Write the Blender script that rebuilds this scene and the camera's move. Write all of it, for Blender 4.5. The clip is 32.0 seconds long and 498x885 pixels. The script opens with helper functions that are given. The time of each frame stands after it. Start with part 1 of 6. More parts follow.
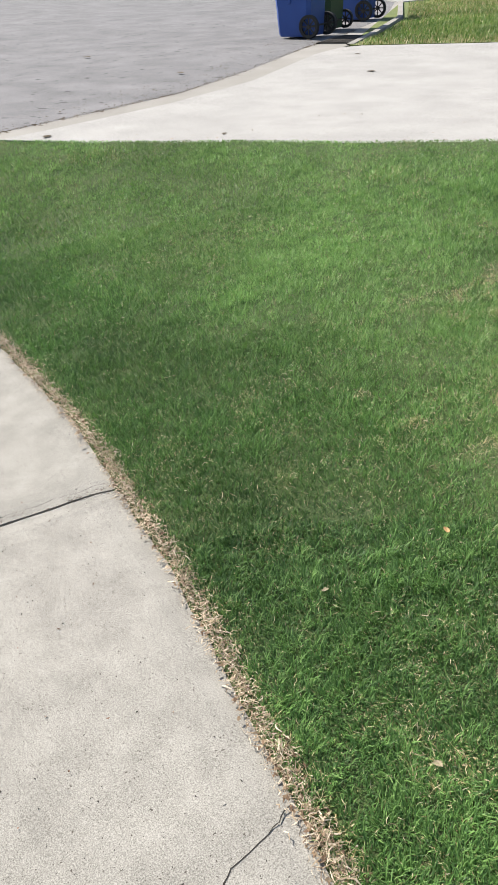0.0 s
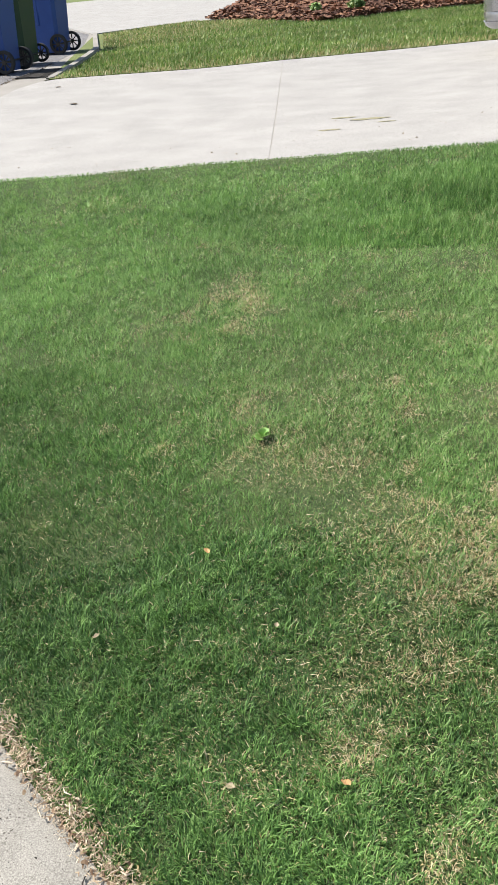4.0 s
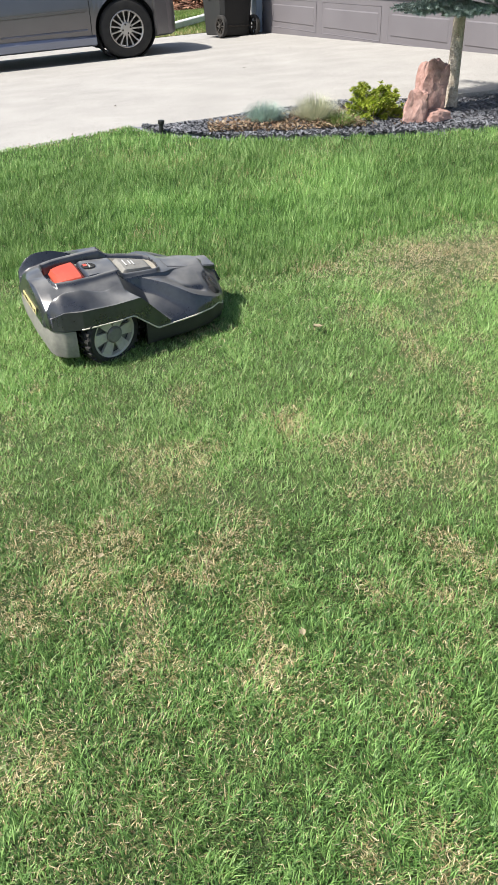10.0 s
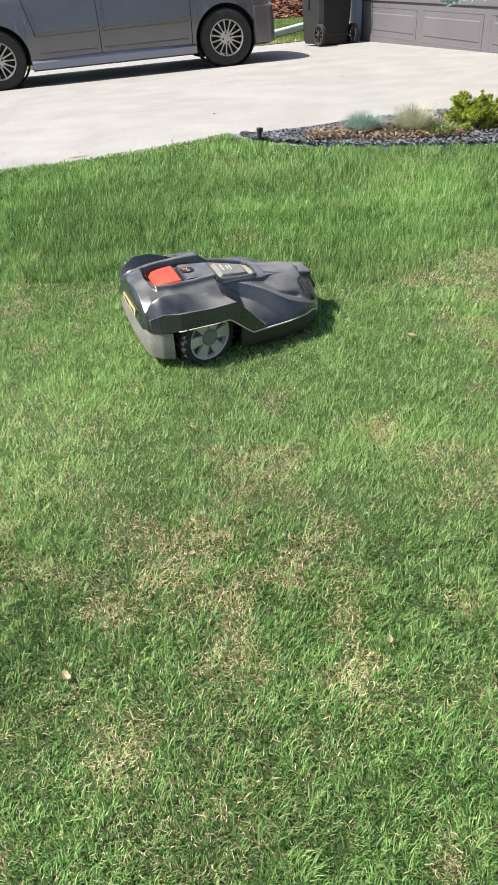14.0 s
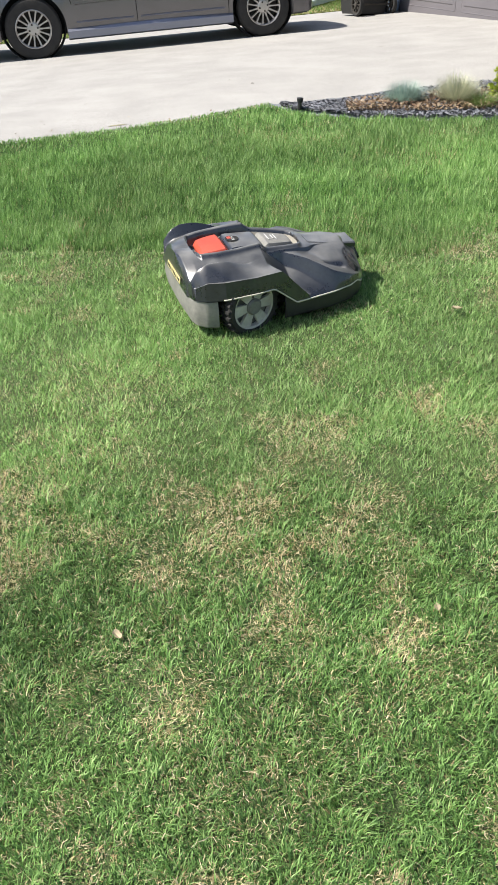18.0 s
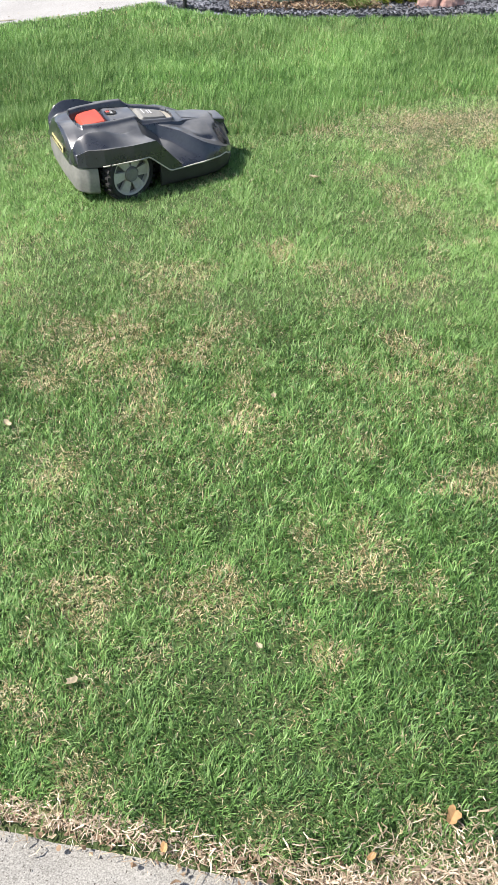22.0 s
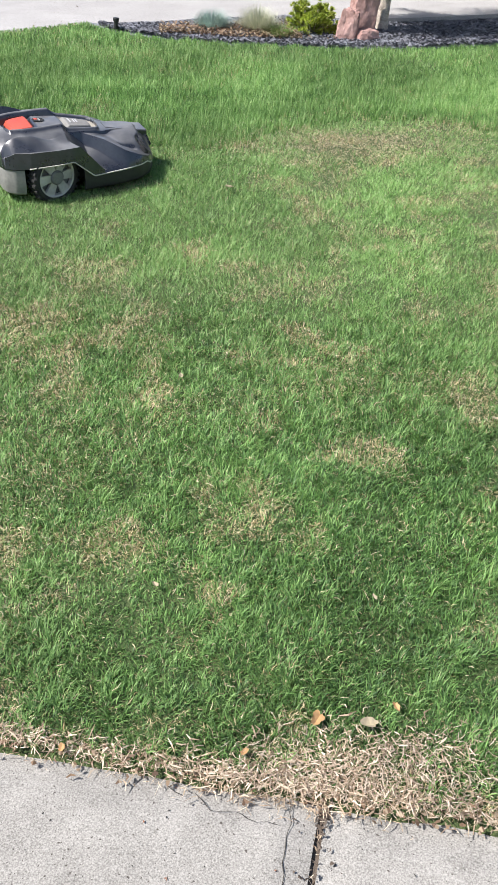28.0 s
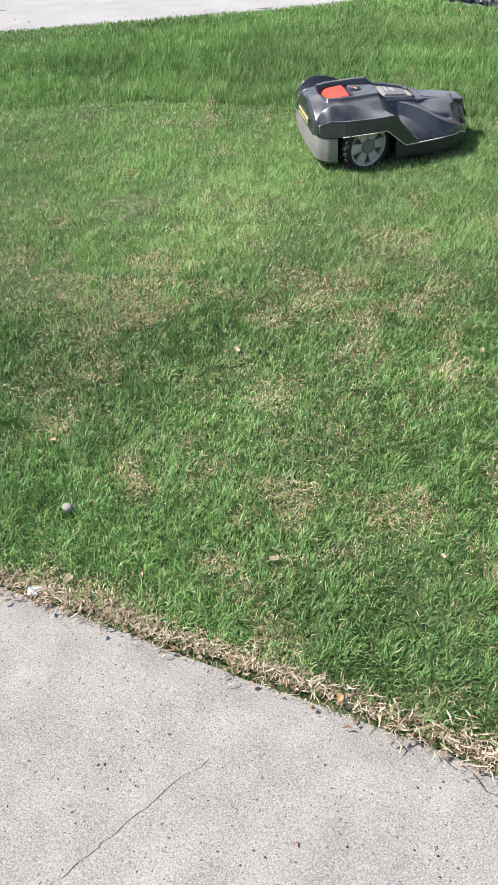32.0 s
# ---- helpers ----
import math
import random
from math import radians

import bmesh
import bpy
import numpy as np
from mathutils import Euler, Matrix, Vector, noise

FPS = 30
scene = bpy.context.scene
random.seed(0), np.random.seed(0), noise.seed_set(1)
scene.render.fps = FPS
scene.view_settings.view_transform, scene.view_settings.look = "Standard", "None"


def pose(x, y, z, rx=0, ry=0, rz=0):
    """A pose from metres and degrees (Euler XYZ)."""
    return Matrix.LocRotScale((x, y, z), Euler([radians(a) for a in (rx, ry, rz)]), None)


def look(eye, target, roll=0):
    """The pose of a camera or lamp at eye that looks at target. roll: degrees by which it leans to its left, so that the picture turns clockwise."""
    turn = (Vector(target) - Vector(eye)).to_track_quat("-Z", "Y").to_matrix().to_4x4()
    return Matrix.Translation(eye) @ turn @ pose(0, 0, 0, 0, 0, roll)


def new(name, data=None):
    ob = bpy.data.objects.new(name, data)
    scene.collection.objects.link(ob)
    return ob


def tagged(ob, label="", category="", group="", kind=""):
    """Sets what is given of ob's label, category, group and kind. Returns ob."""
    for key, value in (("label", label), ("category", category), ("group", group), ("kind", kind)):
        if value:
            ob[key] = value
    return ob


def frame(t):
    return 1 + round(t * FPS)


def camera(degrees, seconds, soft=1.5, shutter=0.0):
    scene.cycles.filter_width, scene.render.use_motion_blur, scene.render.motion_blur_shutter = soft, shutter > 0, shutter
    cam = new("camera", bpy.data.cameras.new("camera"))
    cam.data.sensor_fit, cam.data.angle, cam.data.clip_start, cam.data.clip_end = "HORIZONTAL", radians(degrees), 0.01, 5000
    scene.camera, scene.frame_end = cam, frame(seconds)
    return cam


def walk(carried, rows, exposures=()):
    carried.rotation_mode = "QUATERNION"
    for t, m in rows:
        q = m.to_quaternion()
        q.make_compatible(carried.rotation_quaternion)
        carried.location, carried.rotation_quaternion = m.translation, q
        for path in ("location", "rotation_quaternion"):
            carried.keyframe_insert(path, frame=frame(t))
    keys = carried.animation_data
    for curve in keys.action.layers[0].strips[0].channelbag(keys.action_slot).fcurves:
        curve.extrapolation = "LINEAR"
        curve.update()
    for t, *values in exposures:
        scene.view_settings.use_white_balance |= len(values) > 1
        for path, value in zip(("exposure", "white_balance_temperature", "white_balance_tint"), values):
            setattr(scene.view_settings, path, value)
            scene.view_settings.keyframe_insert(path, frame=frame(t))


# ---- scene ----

cam = camera(32.02, 32.0, soft=1.1)
PATH = (
    (0.0, pose(-0.340, -0.307, 1.475, 60.11, 2.93, 53.70)),
    (0.5, pose(-0.311, -0.285, 1.469, 60.14, 3.61, 51.84)),
    (1.0, pose(-0.278, -0.263, 1.470, 60.52, 4.04, 49.24)),
    (1.5, pose(-0.278, -0.234, 1.480, 60.47, 4.20, 46.06)),
    (2.0, pose(-0.331, -0.251, 1.488, 60.36, 4.63, 44.89)),
    (2.5, pose(-0.348, -0.262, 1.489, 60.48, 4.68, 43.92)),
    (4.5, pose(-0.285, -0.229, 1.488, 60.55, 3.51, 31.99)),
    (5.0, pose(-0.254, -0.213, 1.485, 60.22, 3.22, 27.81)),
    (5.5, pose(-0.238, -0.205, 1.484, 59.89, 2.52, 22.76)),
    (6.0, pose(-0.237, -0.208, 1.481, 60.29, 1.85, 18.22)),
    (6.5, pose(-0.208, -0.194, 1.473, 60.64, 1.22, 13.96)),
    (7.0, pose(-0.168, -0.186, 1.473, 60.62, 0.97, 10.37)),
    (7.5, pose(-0.127, -0.180, 1.475, 61.16, 0.85, 6.85)),
    (8.0, pose(-0.098, -0.180, 1.476, 61.67, 0.26, 3.47)),
    (8.5, pose(-0.075, -0.173, 1.474, 61.77, -0.26, 0.87)),
    (9.0, pose(-0.062, -0.162, 1.469, 61.58, -0.47, -1.17)),
    (9.5, pose(-0.043, -0.155, 1.468, 61.43, -0.40, -3.27)),
    (10.0, pose(-0.031, -0.157, 1.470, 61.37, 0.00, -3.92)),
    (10.5, pose(-0.030, -0.163, 1.473, 61.37, 0.29, -3.53)),
    (11.0, pose(-0.032, -0.164, 1.472, 61.49, 0.41, -3.03)),
    (11.5, pose(-0.038, -0.165, 1.472, 61.52, 0.39, -2.53)),
    (12.0, pose(-0.043, -0.166, 1.472, 61.56, 0.29, -2.27)),
    (12.5, pose(-0.046, -0.168, 1.472, 61.67, 0.34, -1.62)),
    (13.0, pose(-0.055, -0.175, 1.473, 61.59, 0.30, -0.59)),
    (13.5, pose(-0.059, -0.182, 1.476, 61.68, 0.24, 0.46)),
    (14.0, pose(-0.069, -0.181, 1.475, 61.84, 0.37, 1.78)),
    (14.5, pose(-0.076, -0.179, 1.476, 61.82, 0.34, 2.38)),
    (15.0, pose(-0.078, -0.181, 1.476, 61.96, 0.34, 2.34)),
    (15.5, pose(-0.076, -0.184, 1.478, 61.91, 0.35, 1.83)),
    (17.5, pose(-0.121, -0.202, 1.466, 60.82, 0.09, 1.99)),
    (18.0, pose(-0.133, -0.206, 1.462, 60.26, 0.13, 3.65)),
    (18.5, pose(-0.134, -0.201, 1.452, 59.12, -0.02, 4.24)),
    (19.0, pose(-0.135, -0.203, 1.447, 58.12, -0.27, 4.09)),
    (19.5, pose(-0.143, -0.218, 1.448, 57.78, -0.23, 3.16)),
    (20.0, pose(-0.170, -0.257, 1.440, 57.57, -0.47, 1.65)),
    (20.5, pose(-0.147, -0.313, 1.434, 57.60, -0.47, 1.88)),
    (21.0, pose(-0.043, -0.432, 1.423, 56.84, -0.70, 2.50)),
    (21.5, pose(0.017, -0.566, 1.403, 55.47, -1.49, 1.38)),
    (22.0, pose(0.032, -0.719, 1.395, 56.07, -1.55, -1.59)),
    (22.5, pose(0.049, -0.850, 1.387, 55.65, -2.09, -3.95)),
    (23.0, pose(0.114, -0.929, 1.382, 54.39, -2.52, -4.18)),
    (23.5, pose(0.158, -0.987, 1.379, 53.90, -2.77, -3.81)),
    (24.0, pose(0.178, -1.011, 1.373, 53.59, -2.74, -4.31)),
    (24.5, pose(0.193, -1.021, 1.369, 52.56, -2.66, -5.37)),
    (26.5, pose(0.123, -1.022, 1.384, 55.21, -5.17, -5.72)),
    (27.0, pose(0.121, -1.003, 1.394, 56.83, -4.66, -5.16)),
    (27.5, pose(0.116, -0.992, 1.399, 57.81, -4.35, -4.94)),
    (28.0, pose(0.107, -0.986, 1.399, 57.92, -4.37, -4.80)),
    (28.5, pose(0.112, -0.982, 1.396, 57.37, -3.97, -4.39)),
    (29.0, pose(0.089, -0.996, 1.393, 57.30, -3.55, -1.24)),
    (29.5, pose(0.057, -1.007, 1.379, 57.16, -3.00, 3.25)),
    (30.0, pose(0.048, -1.009, 1.372, 57.22, -2.30, 5.62)),
    (30.5, pose(0.039, -1.011, 1.376, 57.31, -1.78, 6.77)),
    (31.0, pose(0.038, -1.011, 1.369, 56.83, -1.30, 7.96)),
    (31.5, pose(0.016, -1.010, 1.363, 56.10, -0.78, 10.40)),
    (32.0, pose(0.011, -1.007, 1.359, 55.93, -0.44, 12.66)),
)
walk(cam, PATH, ((0.0, 0.94, 6500, 10), (2.5, 0.94, 6500, 10), (5.0, 0.98, 6500, 10), (6.5, 0.90, 6500, 10), (8.0, 0.91, 6500, 10), (9.5, 1.0, 6500, 10), (19.0, 1.0, 6500, 10), (20.5, 0.98, 6450, 11.5), (21.0, 0.97, 6440, 12), (22.0, 1.14, 6300, 12.5), (23.0, 1.0, 6220, 13.5), (24.0, 0.81, 6150, 14), (24.5, 0.80, 6150, 14), (27.0, 0.99, 6150, 14), (30.0, 0.98, 6150, 14), (32.0, 0.97, 6150, 14)))

# ---- daylight ----
SUN_FROM = Vector((-0.90, -0.24, 1.10)).normalized()
world = bpy.data.worlds.new("sky")
world.use_nodes = True
scene.world = world
sky = world.node_tree.nodes.new("ShaderNodeTexSky")
sky.sky_type, sky.sun_disc = "NISHITA", False
sky.sun_elevation = math.asin(SUN_FROM.z)
sky.sun_rotation = math.atan2(SUN_FROM.x, SUN_FROM.y)
sky.air_density, sky.dust_density = 1.0, 1.6
back = world.node_tree.nodes["Background"]
back.inputs["Strength"].default_value = 0.085
world.node_tree.links.new(sky.outputs["Color"], back.inputs["Color"])
sun_data = bpy.data.lights.new("sun", "SUN")
sun_data.energy, sun_data.angle, sun_data.color = 4.5, radians(1.6), (1.0, 0.95, 0.87)
sun = new("sun", sun_data)
sun.matrix_world = look(SUN_FROM * 30, (0, 0, 0))

# ---- materials ----
def mat(name, c1, c2, scale=6.0, rough=0.6, metal=0.0, bump=0.15, fine=150.0, spread=0.5, piece=0.0, speck=None,
        rough_var=0.1, where="Object", coat=0.0, flat=False):
    """Two tones in broad patches, fine grain in tone and relief; piece: how far alike pieces differ; speck: (colour, scale, share);
    flat: the broad patches have no relief."""
    m = bpy.data.materials.new(name)
    m.use_nodes = True
    nt = m.node_tree
    n, link = nt.nodes, nt.links.new
    b = n["Principled BSDF"]
    if where == "Object":
        co = n.new("ShaderNodeTexCoord").outputs["Object"]
    else:
        co = n.new("ShaderNodeNewGeometry").outputs["Position"]
    broad, grain = n.new("ShaderNodeTexNoise"), n.new("ShaderNodeTexNoise")
    broad.inputs["Scale"].default_value, broad.inputs["Detail"].default_value = scale, 6
    grain.inputs["Scale"].default_value, grain.inputs["Detail"].default_value = fine, 3
    link(co, broad.inputs["Vector"])
    link(co, grain.inputs["Vector"])
    add = n.new("ShaderNodeMath")
    add.operation = "MULTIPLY_ADD"
    link(grain.outputs["Fac"], add.inputs[0])
    add.inputs[1].default_value = spread
    link(broad.outputs["Fac"], add.inputs[2])
    ramp = n.new("ShaderNodeMapRange")
    ramp.inputs["From Min"].default_value, ramp.inputs["From Max"].default_value = 0.3 + spread * 0.35, 0.7 + spread * 0.65
    link(add.outputs[0], ramp.inputs["Value"])
    mix = n.new("ShaderNodeMix")
    mix.data_type = "RGBA"
    mix.inputs[6].default_value, mix.inputs[7].default_value = (*c1, 1), (*c2, 1)
    link(ramp.outputs[0], mix.inputs[0])
    colour = mix.outputs[2]
    if speck:
        vor = n.new("ShaderNodeTexNoise")
        vor.inputs["Scale"].default_value, vor.inputs["Detail"].default_value = speck[1], 1.5
        link(co, vor.inputs["Vector"])
        cut = n.new("ShaderNodeMapRange")
        cut.inputs["From Min"].default_value, cut.inputs["From Max"].default_value = speck[2], speck[2] + 0.04
        link(vor.outputs["Fac"], cut.inputs["Value"])
        mix2 = n.new("ShaderNodeMix")
        mix2.data_type = "RGBA"
        mix2.inputs[7].default_value = (*speck[0], 1)
        link(cut.outputs[0], mix2.inputs[0])
        link(colour, mix2.inputs[6])
        colour = mix2.outputs[2]
    if piece:
        info, hue = n.new("ShaderNodeObjectInfo"), n.new("ShaderNodeHueSaturation")
        span = n.new("ShaderNodeMapRange")
        span.inputs["To Min"].default_value, span.inputs["To Max"].default_value = 1 - piece, 1 + piece
        link(info.outputs["Random"], span.inputs["Value"])
        link(span.outputs[0], hue.inputs["Value"])
        link(colour, hue.inputs["Color"])
        colour = hue.outputs["Color"]
    link(colour, b.inputs["Base Color"])
    rr = n.new("ShaderNodeMapRange")
    rr.inputs["To Min"].default_value, rr.inputs["To Max"].default_value = max(0.02, rough - rough_var), min(1, rough + rough_var)
    link(add.outputs[0], rr.inputs["Value"])
    link(rr.outputs[0], b.inputs["Roughness"])
    b.inputs["Metallic"].default_value = metal
    b.inputs["Coat Weight"].default_value = coat
    b.inputs["Coat Roughness"].default_value = 0.08
    if bump:
        bp = n.new("ShaderNodeBump")
        bp.inputs["Strength"].default_value, bp.inputs["Distance"].default_value = bump, 0.01
        link(grain.outputs["Fac"] if flat else add.outputs[0], bp.inputs["Height"])
        link(bp.outputs[0], b.inputs["Normal"])
    return m


def blade_mat(name, tones, rough=0.5, trans=0.3, patch=1.2, dark=0.7, tone=""):
    """Leaf tissue: each blade takes a tone by chance, in patches of richer and paler growth; light comes through it."""
    m = bpy.data.materials.new(name)
    m.use_nodes = True
    n, link = m.node_tree.nodes, m.node_tree.links.new
    b = n["Principled BSDF"]
    geo, ramp = n.new("ShaderNodeNewGeometry"), n.new("ShaderNodeValToRGB")
    els = ramp.color_ramp.elements
    while len(els) < len(tones):
        els.new(0.5)
    for k, c in enumerate(tones):
        els[k].position, els[k].color = k / (len(tones) - 1), (*c, 1)
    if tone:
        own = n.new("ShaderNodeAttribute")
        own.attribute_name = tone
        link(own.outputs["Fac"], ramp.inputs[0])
    else:
        link(geo.outputs["Random Per Island"], ramp.inputs[0])
    noise_n = n.new("ShaderNodeTexNoise")
    noise_n.inputs["Scale"].default_value, noise_n.inputs["Detail"].default_value = patch, 3
    link(geo.outputs["Position"], noise_n.inputs["Vector"])
    span, hue = n.new("ShaderNodeMapRange"), n.new("ShaderNodeHueSaturation")
    span.inputs["From Min"].default_value, span.inputs["From Max"].default_value = 0.35, 0.65
    span.inputs["To Min"].default_value, span.inputs["To Max"].default_value = dark, 1.15
    link(noise_n.outputs["Fac"], span.inputs["Value"])
    link(span.outputs[0], hue.inputs["Value"])
    link(ramp.outputs[0], hue.inputs["Color"])
    link(hue.outputs[0], b.inputs["Base Color"])
    b.inputs["Roughness"].default_value = rough
    if trans:
        tr, mx = n.new("ShaderNodeBsdfTranslucent"), n.new("ShaderNodeMixShader")
        link(hue.outputs[0], tr.inputs["Color"])
        mx.inputs[0].default_value = trans
        link(b.outputs[0], mx.inputs[1])
        link(tr.outputs[0], mx.inputs[2])
        link(mx.outputs[0], n["Material Output"].inputs["Surface"])
    return m


M_CONC = mat("walk_concrete", (0.130, 0.123, 0.107), (0.358, 0.342, 0.305), 9.0, 0.88, bump=0.14, fine=330, spread=3.2, piece=0.04, flat=True,
             speck=((0.070, 0.060, 0.050), 150, 0.685), where="Position")
M_DRIVE = mat("drive_concrete", (0.205, 0.197, 0.184), (0.385, 0.373, 0.352), 2.6, 0.88, bump=0.12, fine=110, spread=2.6, piece=0.02, flat=True,
              speck=((0.16, 0.145, 0.128), 55, 0.69), where="Position")
M_CRACK = mat("crack_dirt", (0.010, 0.009, 0.008), (0.035, 0.029, 0.022), 40, 0.95, bump=0.0, where="Position")
M_GUTTER = mat("gutter_concrete", (0.195, 0.183, 0.160), (0.300, 0.284, 0.258), 1.5, 0.9, bump=0.4, fine=70, spread=0.8, where="Position")
M_ASPH = mat("asphalt", (0.070, 0.068, 0.069), (0.225, 0.219, 0.221), 2.2, 0.9, bump=0.2, fine=75, spread=2.2, flat=True,
             speck=((0.05, 0.049, 0.05), 9, 0.66), where="Position")
M_DIRT = mat("joint_dirt", (0.040, 0.029, 0.020), (0.135, 0.105, 0.078), 60, 0.95, bump=0.6, fine=180, where="Position")
M_SOIL = mat("soil", (0.05, 0.035, 0.02), (0.11, 0.08, 0.045), 5, 0.95, bump=0.8, fine=60, where="Position")
M_TURF = mat("turf_floor", (0.026, 0.050, 0.013), (0.088, 0.116, 0.036), 9, 0.95, bump=0.9, fine=160, spread=1.1, where="Position")
M_FARTURF = mat("far_turf", (0.063, 0.099, 0.018), (0.144, 0.162, 0.045), 1.2, 0.95, bump=0.9, fine=40, where="Position")
M_GRASS = blade_mat("grass_blade", [(0.050, 0.122, 0.027), (0.138, 0.270, 0.064), (0.232, 0.396, 0.112), (0.385, 0.54, 0.212)], 0.55, 0.30, dark=0.8, tone="tone")
M_FARGRASS = blade_mat("far_grass_blade", [(0.06, 0.12, 0.02), (0.13, 0.235, 0.045), (0.22, 0.33, 0.085), (0.38, 0.40, 0.17)], 0.55, 0.25, dark=0.75)
M_STRAW = blade_mat("straw_blade", [(0.26, 0.20, 0.085), (0.48, 0.40, 0.21), (0.68, 0.60, 0.38)], 0.7, 0.25, dark=0.85)
def dusty(name, c1, c2, dust, rough, share, coat):
    """Dark moulded plastic with dust settled where its faces look up, rubbed off in streaks; the pale tone also holds
    the sky's sheen.
    """
    m = mat(name, c1, c2, 14, rough, bump=0.015, fine=90, rough_var=0.1, coat=coat)
    n, link = m.node_tree.nodes, m.node_tree.links.new
    b = n["Principled BSDF"]
    base = b.inputs["Base Color"].links[0].from_socket
    gloss = b.inputs["Roughness"].links[0].from_socket
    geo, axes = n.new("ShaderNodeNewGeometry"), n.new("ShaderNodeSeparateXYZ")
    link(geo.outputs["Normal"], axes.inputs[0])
    # paler on faces that look up: dust, and sky reflection put into the colour
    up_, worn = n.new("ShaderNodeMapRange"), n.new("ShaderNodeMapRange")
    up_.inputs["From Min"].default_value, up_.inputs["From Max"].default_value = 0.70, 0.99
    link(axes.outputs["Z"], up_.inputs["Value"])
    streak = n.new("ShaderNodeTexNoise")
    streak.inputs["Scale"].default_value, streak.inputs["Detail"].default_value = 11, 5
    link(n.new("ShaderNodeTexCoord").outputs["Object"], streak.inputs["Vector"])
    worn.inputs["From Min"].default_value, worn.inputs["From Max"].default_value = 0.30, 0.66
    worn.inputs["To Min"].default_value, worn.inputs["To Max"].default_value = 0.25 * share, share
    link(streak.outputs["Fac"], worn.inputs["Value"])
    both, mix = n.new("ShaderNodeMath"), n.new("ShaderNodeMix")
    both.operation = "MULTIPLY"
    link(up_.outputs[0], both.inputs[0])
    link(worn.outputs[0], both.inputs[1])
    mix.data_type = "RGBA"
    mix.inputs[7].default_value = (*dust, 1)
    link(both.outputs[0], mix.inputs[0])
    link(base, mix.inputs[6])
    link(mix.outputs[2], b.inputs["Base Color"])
    dull = n.new("ShaderNodeMath")
    dull.operation = "MULTIPLY_ADD"
    dull.use_clamp = True
    link(both.outputs[0], dull.inputs[0])
    dull.inputs[1].default_value = 0.45
    link(gloss, dull.inputs[2])
    link(dull.outputs[0], b.inputs["Roughness"])
    return m


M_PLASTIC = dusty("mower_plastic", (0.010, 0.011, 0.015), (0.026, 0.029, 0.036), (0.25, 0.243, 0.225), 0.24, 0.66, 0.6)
M_PLASTIC_LOW = mat("mower_skirt", (0.11, 0.108, 0.10), (0.22, 0.212, 0.19), 9, 0.6, bump=0.04, fine=80)
M_DUST = mat("dusty_bumper", (0.13, 0.128, 0.12), (0.25, 0.243, 0.222), 9, 0.6, bump=0.04, fine=80)
M_ORANGE = mat("mower_orange", (0.36, 0.050, 0.026), (0.47, 0.085, 0.050), 9, 0.42, bump=0.02, fine=80)
M_TYRE = mat("rubber", (0.012, 0.012, 0.012), (0.035, 0.033, 0.03), 12, 0.8, bump=0.1, fine=90)
M_HUB = mat("mower_wheel_hub", (0.36, 0.335, 0.28), (0.55, 0.52, 0.45), 14, 0.6, bump=0.05, fine=90)
M_PAINT = mat("car_paint", (0.128, 0.124, 0.128), (0.150, 0.146, 0.150), 3, 0.32, metal=0.75, bump=0.0, fine=500, coat=0.6, rough_var=0.04)
# bluish skirt paint with its bright reflection added to the colour
M_SKIRT_LIT = mat("car_skirt_paint_lit", (0.200, 0.212, 0.262), (0.235, 0.247, 0.297), 3, 0.35, metal=0.7, bump=0.0, fine=400, coat=0.4)
# car paint copied brighter: the bumper's reflection is put into its colour
M_BUMPER_LIT = mat("car_bumper_sky_lit", (0.300, 0.298, 0.310), (0.340, 0.337, 0.350), 3, 0.22, metal=0.8, bump=0.0, fine=400, coat=0.5)
M_ALLOY = mat("alloy", (0.400, 0.384, 0.360), (0.496, 0.480, 0.456), 10, 0.32, metal=0.9, bump=0.0)
M_BLACK = mat("dark_void", (0.008, 0.008, 0.008), (0.014, 0.014, 0.014), 8, 0.9, bump=0.0)
M_GLASS = mat("tinted_glass", (0.01, 0.012, 0.013), (0.015, 0.017, 0.018), 3, 0.05, bump=0.0, rough_var=0.01)
M_DOOR = mat("garage_paint", (0.106, 0.098, 0.106), (0.132, 0.123, 0.132), 1.5, 0.55, bump=0.04, fine=90)
M_SIDING = mat("siding_paint", (0.42, 0.42, 0.42), (0.50, 0.50, 0.49), 2, 0.6, bump=0.05, fine=60)
M_TRIM = mat("blue_grey_trim", (0.225, 0.285, 0.375), (0.270, 0.330, 0.420), 4, 0.5, bump=0.03)
M_WHITE = mat("white_plastic", (0.525, 0.525, 0.510), (0.615, 0.615, 0.600), 6, 0.5, bump=0.03)
M_ROOF = mat("shingle", (0.06, 0.055, 0.05), (0.12, 0.11, 0.10), 5, 0.9, bump=0.4, fine=40)
M_BINBLUE = mat("blue_bin_plastic", (0.013, 0.052, 0.231), (0.021, 0.070, 0.280), 5, 0.45, bump=0.04, fine=90)
M_BINGREEN = mat("green_bin_plastic", (0.008, 0.035, 0.010), (0.014, 0.052, 0.017), 5, 0.5, bump=0.04, fine=90)
M_BINBLACK = mat("black_bin_plastic", (0.006, 0.006, 0.006), (0.014, 0.014, 0.013), 5, 0.5, bump=0.05, fine=90)
M_IRON = mat("iron", (0.03, 0.028, 0.025), (0.07, 0.06, 0.05), 15, 0.7, metal=0.4, bump=0.2)
M_ROCK = mat("red_sandstone", (0.19, 0.095, 0.075), (0.42, 0.275, 0.24), 5, 0.85, bump=0.7, fine=40, spread=0.7)
M_SLATE = mat("slate_chip", (0.09, 0.095, 0.115), (0.26, 0.27, 0.30), 9, 0.7, bump=0.3, fine=80)
